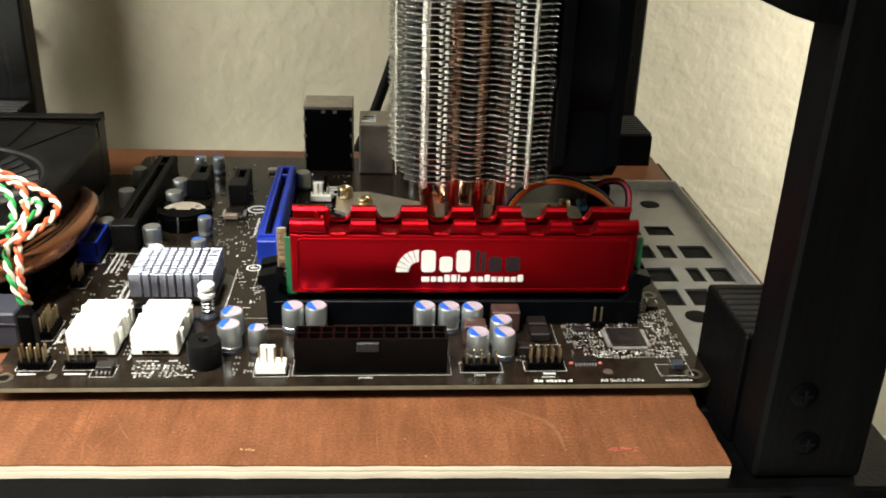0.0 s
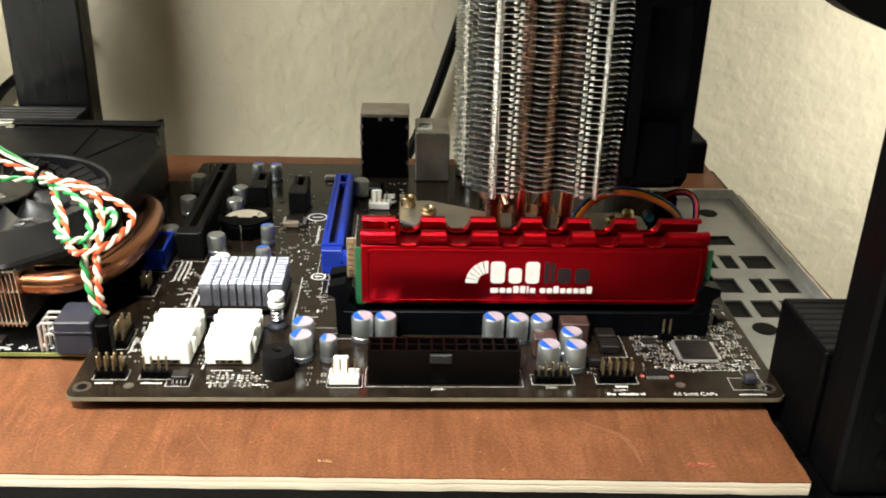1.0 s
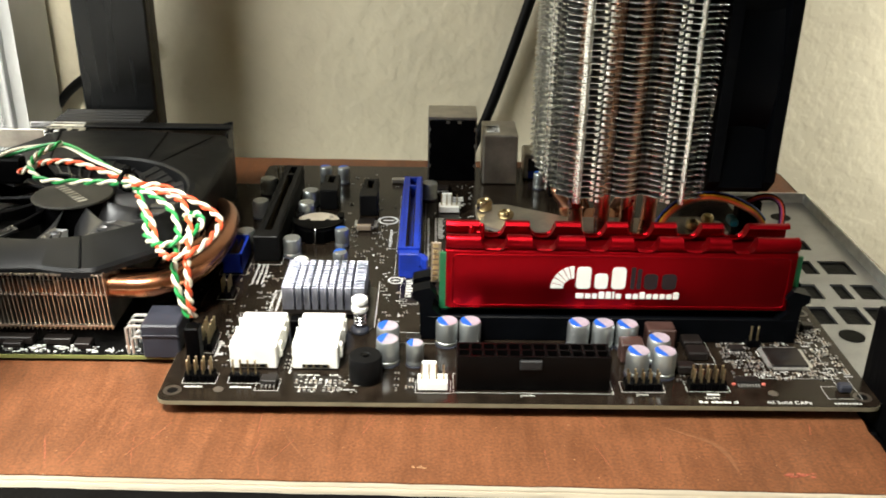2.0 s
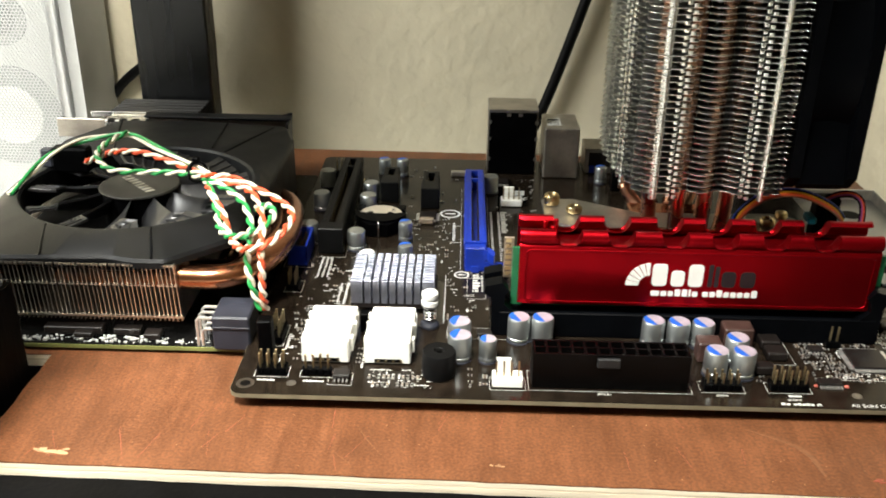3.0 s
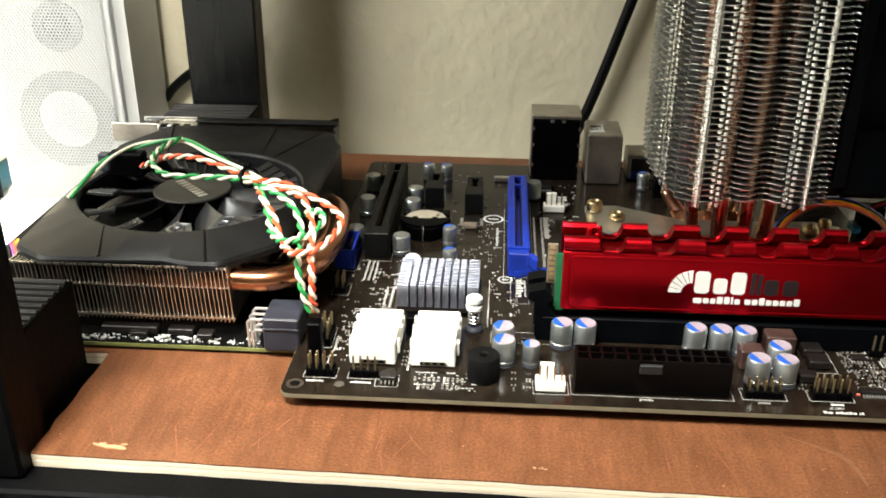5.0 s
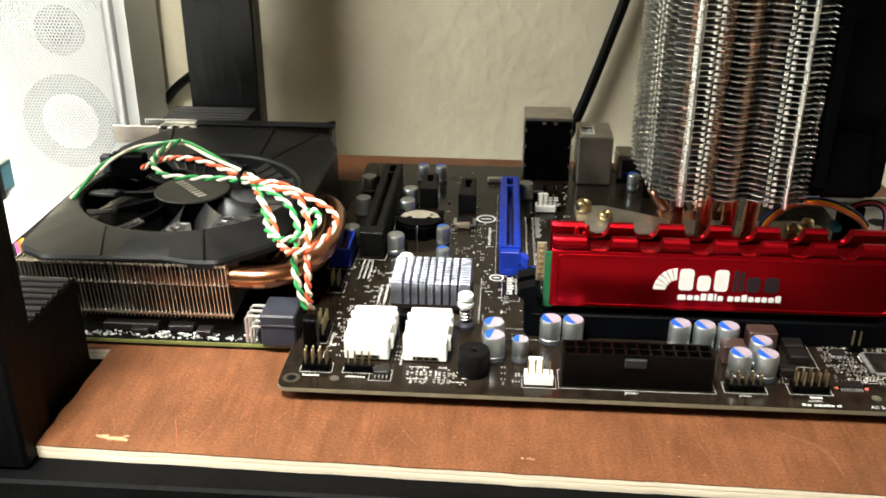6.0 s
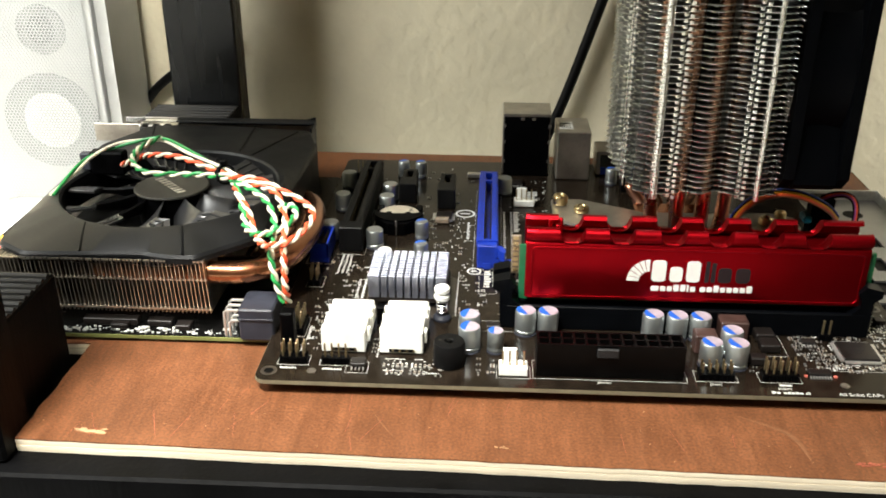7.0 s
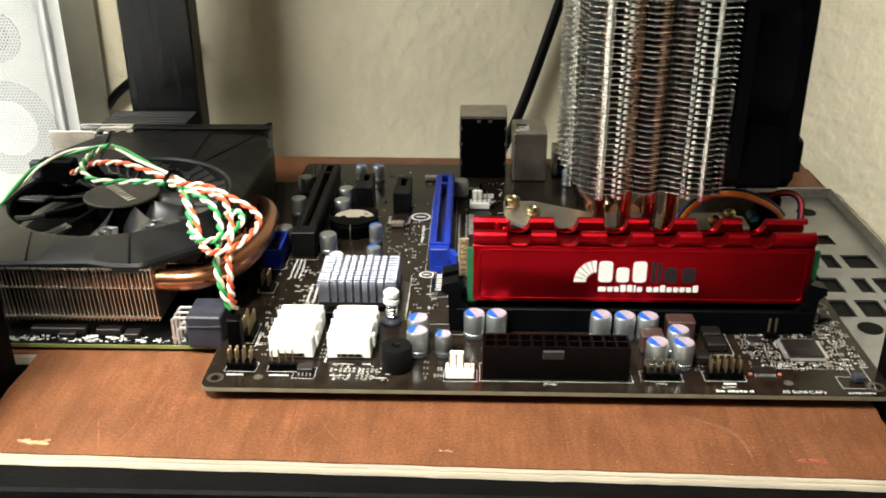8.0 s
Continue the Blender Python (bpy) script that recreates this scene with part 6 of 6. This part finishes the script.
# ---- loudspeaker ----
def loudspeaker():
    s = thing("loudspeaker", "white desktop loudspeaker with a perforated grille", "loudspeaker")
    x0, x1, y0, y1, z0, z1 = -0.2360, -0.1560, 0.2660, 0.3280, DESK_Z, 0.1150
    bm = B()
    prism(bm, rounded(x0, z0, x1 - 0.0005, z1, 0.007, 5), y0 + 0.006, y0 + 0.011, "y")
    part("front_frame", bm, SPK, s, "white front moulding")
    bm = B()
    prism(bm, rounded(x0 + 0.003, z0, x1 + 0.0065, z1 - 0.003, 0.006, 4), y0 + 0.0111, y1, "y")
    part("cabinet", bm, SPKGREY, s, "silver-grey cabinet side")
    bm = B()
    gx0, gx1, gz0, gz1 = x0 + 0.004, x1 - 0.003, z0 + 0.012, z1 - 0.005
    # perforated sheet: a lattice of small square cells, each a frame round a round-ish hole
    p = 0.0021
    rows, cols = int((gz1 - gz0) / (p * 0.866)), int((gx1 - gx0) / p)
    vs, fs = [], []
    hexa = [(math.cos(radians(60 * i + 30)), math.sin(radians(60 * i + 30))) for i in range(6)]
    for j in range(rows):
        for i in range(cols):
            cx, cz = gx0 + p * (i + 0.5 + 0.5 * (j % 2)), gz0 + p * 0.866 * (j + 0.5)
            k = len(vs)
            vs += [(cx + 0.577 * p * u, y0 + 0.0030, cz + 0.577 * p * v) for u, v in hexa]
            vs += [(cx + 0.42 * p * u, y0 + 0.0030, cz + 0.42 * p * v) for u, v in hexa]
            vs += [(cx + 0.42 * p * u, y0 + 0.0036, cz + 0.42 * p * v) for u, v in hexa]
            for q in range(6):
                w = (q + 1) % 6
                fs += [(k + q, k + w, k + 6 + w, k + 6 + q), (k + 6 + q, k + 6 + w, k + 12 + w, k + 12 + q)]
    me = bpy.data.meshes.new("grille")
    me.from_pydata(vs, [], fs)
    me.materials.append(GRILLE)
    g = new("grille", me)
    g.parent = s
    tagged(g, "white perforated metal grille")
    bm = B()
    prism(bm, rounded(gx0 - 0.001, gz0 - 0.001, gx1 + 0.002, gz1 + 0.001, 0.004, 4), y0 + 0.0052, y0 + 0.0058, "y")
    part("baffle", bm, SPKGREY, s)
    for cx, cz, r in ((-0.1910, 0.0085, 0.0300), (-0.1885, 0.0650, 0.0150)):
        bm = B()
        ringlathe(bm, cx, cz, [(r * 0.60, y0 + 0.0040), (r, y0 + 0.0040), (r * 1.0, y0 + 0.0051), (r * 0.60, y0 + 0.0051)], 40, "y")
        d = part("surround", bm, DARKIN, s, "grey rubber driver surround")
        bm = B()
        lathe(bm, cx, cz, [(r * 0.60, y0 + 0.0050), (r * 0.5, y0 + 0.0047), (r * 0.28, y0 + 0.0044), (r * 0.05, y0 + 0.0042)], 32, "y")
        part("cone", bm, CONE if r > 0.02 else TWEETER, d, "pale driver cone" if r > 0.02 else "grey tweeter dome")
    bm = B()
    prism(bm, rounded(x0 + 0.01, z0 + 0.0005, x1 - 0.012, z0 + 0.0115, 0.003, 3), y0 + 0.0020, y0 + 0.0055, "y")
    part("lower_bezel", bm, SPK, s)


loudspeaker()


# ---- loose things on the desk ----
def cord(name, label, path, r, m):
    t = thing(name, label, "cable")
    bm = B()
    tube(bm, smooth_path(path, 8), r, 12)
    part("sheath", bm, m, t)


cord("power_cable", "black cable hanging against the cream wall", [(0.172, 0.326, 0.150), (0.148, 0.327, 0.068), (0.128, 0.327, 0.006), (0.110, 0.326, -0.036), (0.100, 0.322, -0.0515)], 0.0034, W_BLACK)
cord("power_cable", "black cable sagging behind the loudspeaker", [(-0.090, 0.329, 0.052), (-0.137, 0.329, 0.020), (-0.154, 0.329, 0.003), (-0.185, 0.331, -0.030), (-0.24, 0.331, -0.0515)], 0.0030, W_BLACK)

ribbon("ribbon_cable", "rainbow ribbon cable beside the graphics card", [(-0.1190, 0.0620, 0.0235), (-0.1150, 0.0560, 0.0222), (-0.1128, 0.0515, 0.0160), (-0.1120, 0.0490, 0.0040)],
       (W_YEL, W_ORG, W_RED, W_PURP, W_BLACK), 0.0011, (0.1, -0.8, 0.6))

bead = thing("green_cap", "small round green plastic cap on the desk", "bottle cap")
bm = B()
lathe(bm, -0.178, 0.150, [(0.0060, DESK_Z), (0.0064, DESK_Z + 0.001), (0.0064, DESK_Z + 0.006), (0.0050, DESK_Z + 0.0078), (0.002, DESK_Z + 0.0084)], 20)
part("cap", bm, GREENB, bead)

teal = thing("teal_box", "small teal plastic box on the desk", "box")
boxed("body", TEAL, teal, (-0.330, 0.300, DESK_Z, -0.262, 0.330, DESK_Z + 0.020), c=0.002)
boxed("lid", WHITEP, teal, (-0.331, 0.299, DESK_Z + 0.0202, -0.261, 0.331, DESK_Z + 0.026), c=0.002)

paper = thing("paper_sheet", "sheet of white paper on the desk", "paper")
bm = B()
bx(bm, -0.42, 0.06, DESK_Z + 0.0004, -0.15, 0.262, DESK_Z + 0.0008)
part("sheet", bm, INKW, paper)


def keyboard():
    k = thing("keyboard", "black computer keyboard in front of the bench", "keyboard")
    x0, x1, y0, y1 = -0.36, 0.08, -0.200, -0.060
    boxed("case", MATTEB, k, (x0, y0, DESK_Z, x1, y1, DESK_Z + 0.014), c=0.003)
    bm = B()
    p, q = [(-0.0082, -0.0080), (0.0082, -0.0080), (0.0082, 0.0080), (-0.0082, 0.0080)], [(-0.0062, -0.0058), (0.0062, -0.0058), (0.0062, 0.0068), (-0.0062, 0.0068)]
    lo, hi = [bm.verts.new((u, v, DESK_Z + 0.0142)) for u, v in p], [bm.verts.new((u, v, DESK_Z + 0.0215)) for u, v in q]
    bm.faces.new(lo[::-1]), bm.faces.new(hi)
    for i in range(4):
        bm.faces.new((lo[i], lo[(i + 1) % 4], hi[(i + 1) % 4], hi[i]))
    key = mesh_of("key", bm, GLOSSB)
    bm = B()
    bx(bm, -0.0045, 0.0020, DESK_Z + 0.0216, -0.0020, 0.0050, DESK_Z + 0.02168)
    bx(bm, -0.0014, 0.0020, DESK_Z + 0.0216, 0.0008, 0.0050, DESK_Z + 0.02168)
    mark = mesh_of("legend", bm, INKW, smooth=False)
    for j in range(6):
        for i in range(22):
            o = piece("key", key, k, (x0 + 0.019 + 0.0190 * i, y1 - 0.014 - 0.019 * j - (0.006 if j else 0), 0))
            piece("legend", mark, o)


keyboard()

# Stand-in for an unidentified white surface; its shade is put into the grey.
grey_box = thing("grey_stand_in", "grey box standing in for a shaded white surface below the desk edge", "box")
bm = B()
bx(bm, 0.42, 0.00, -0.80, 0.75, 0.27, -0.235, c=0.006)
part("body", bm, SPKGREY, grey_box)
bm = B()
bx(bm, 0.414, -0.006, -0.2348, 0.756, 0.276, -0.222, c=0.004)
part("lid", bm, SPK, grey_box)
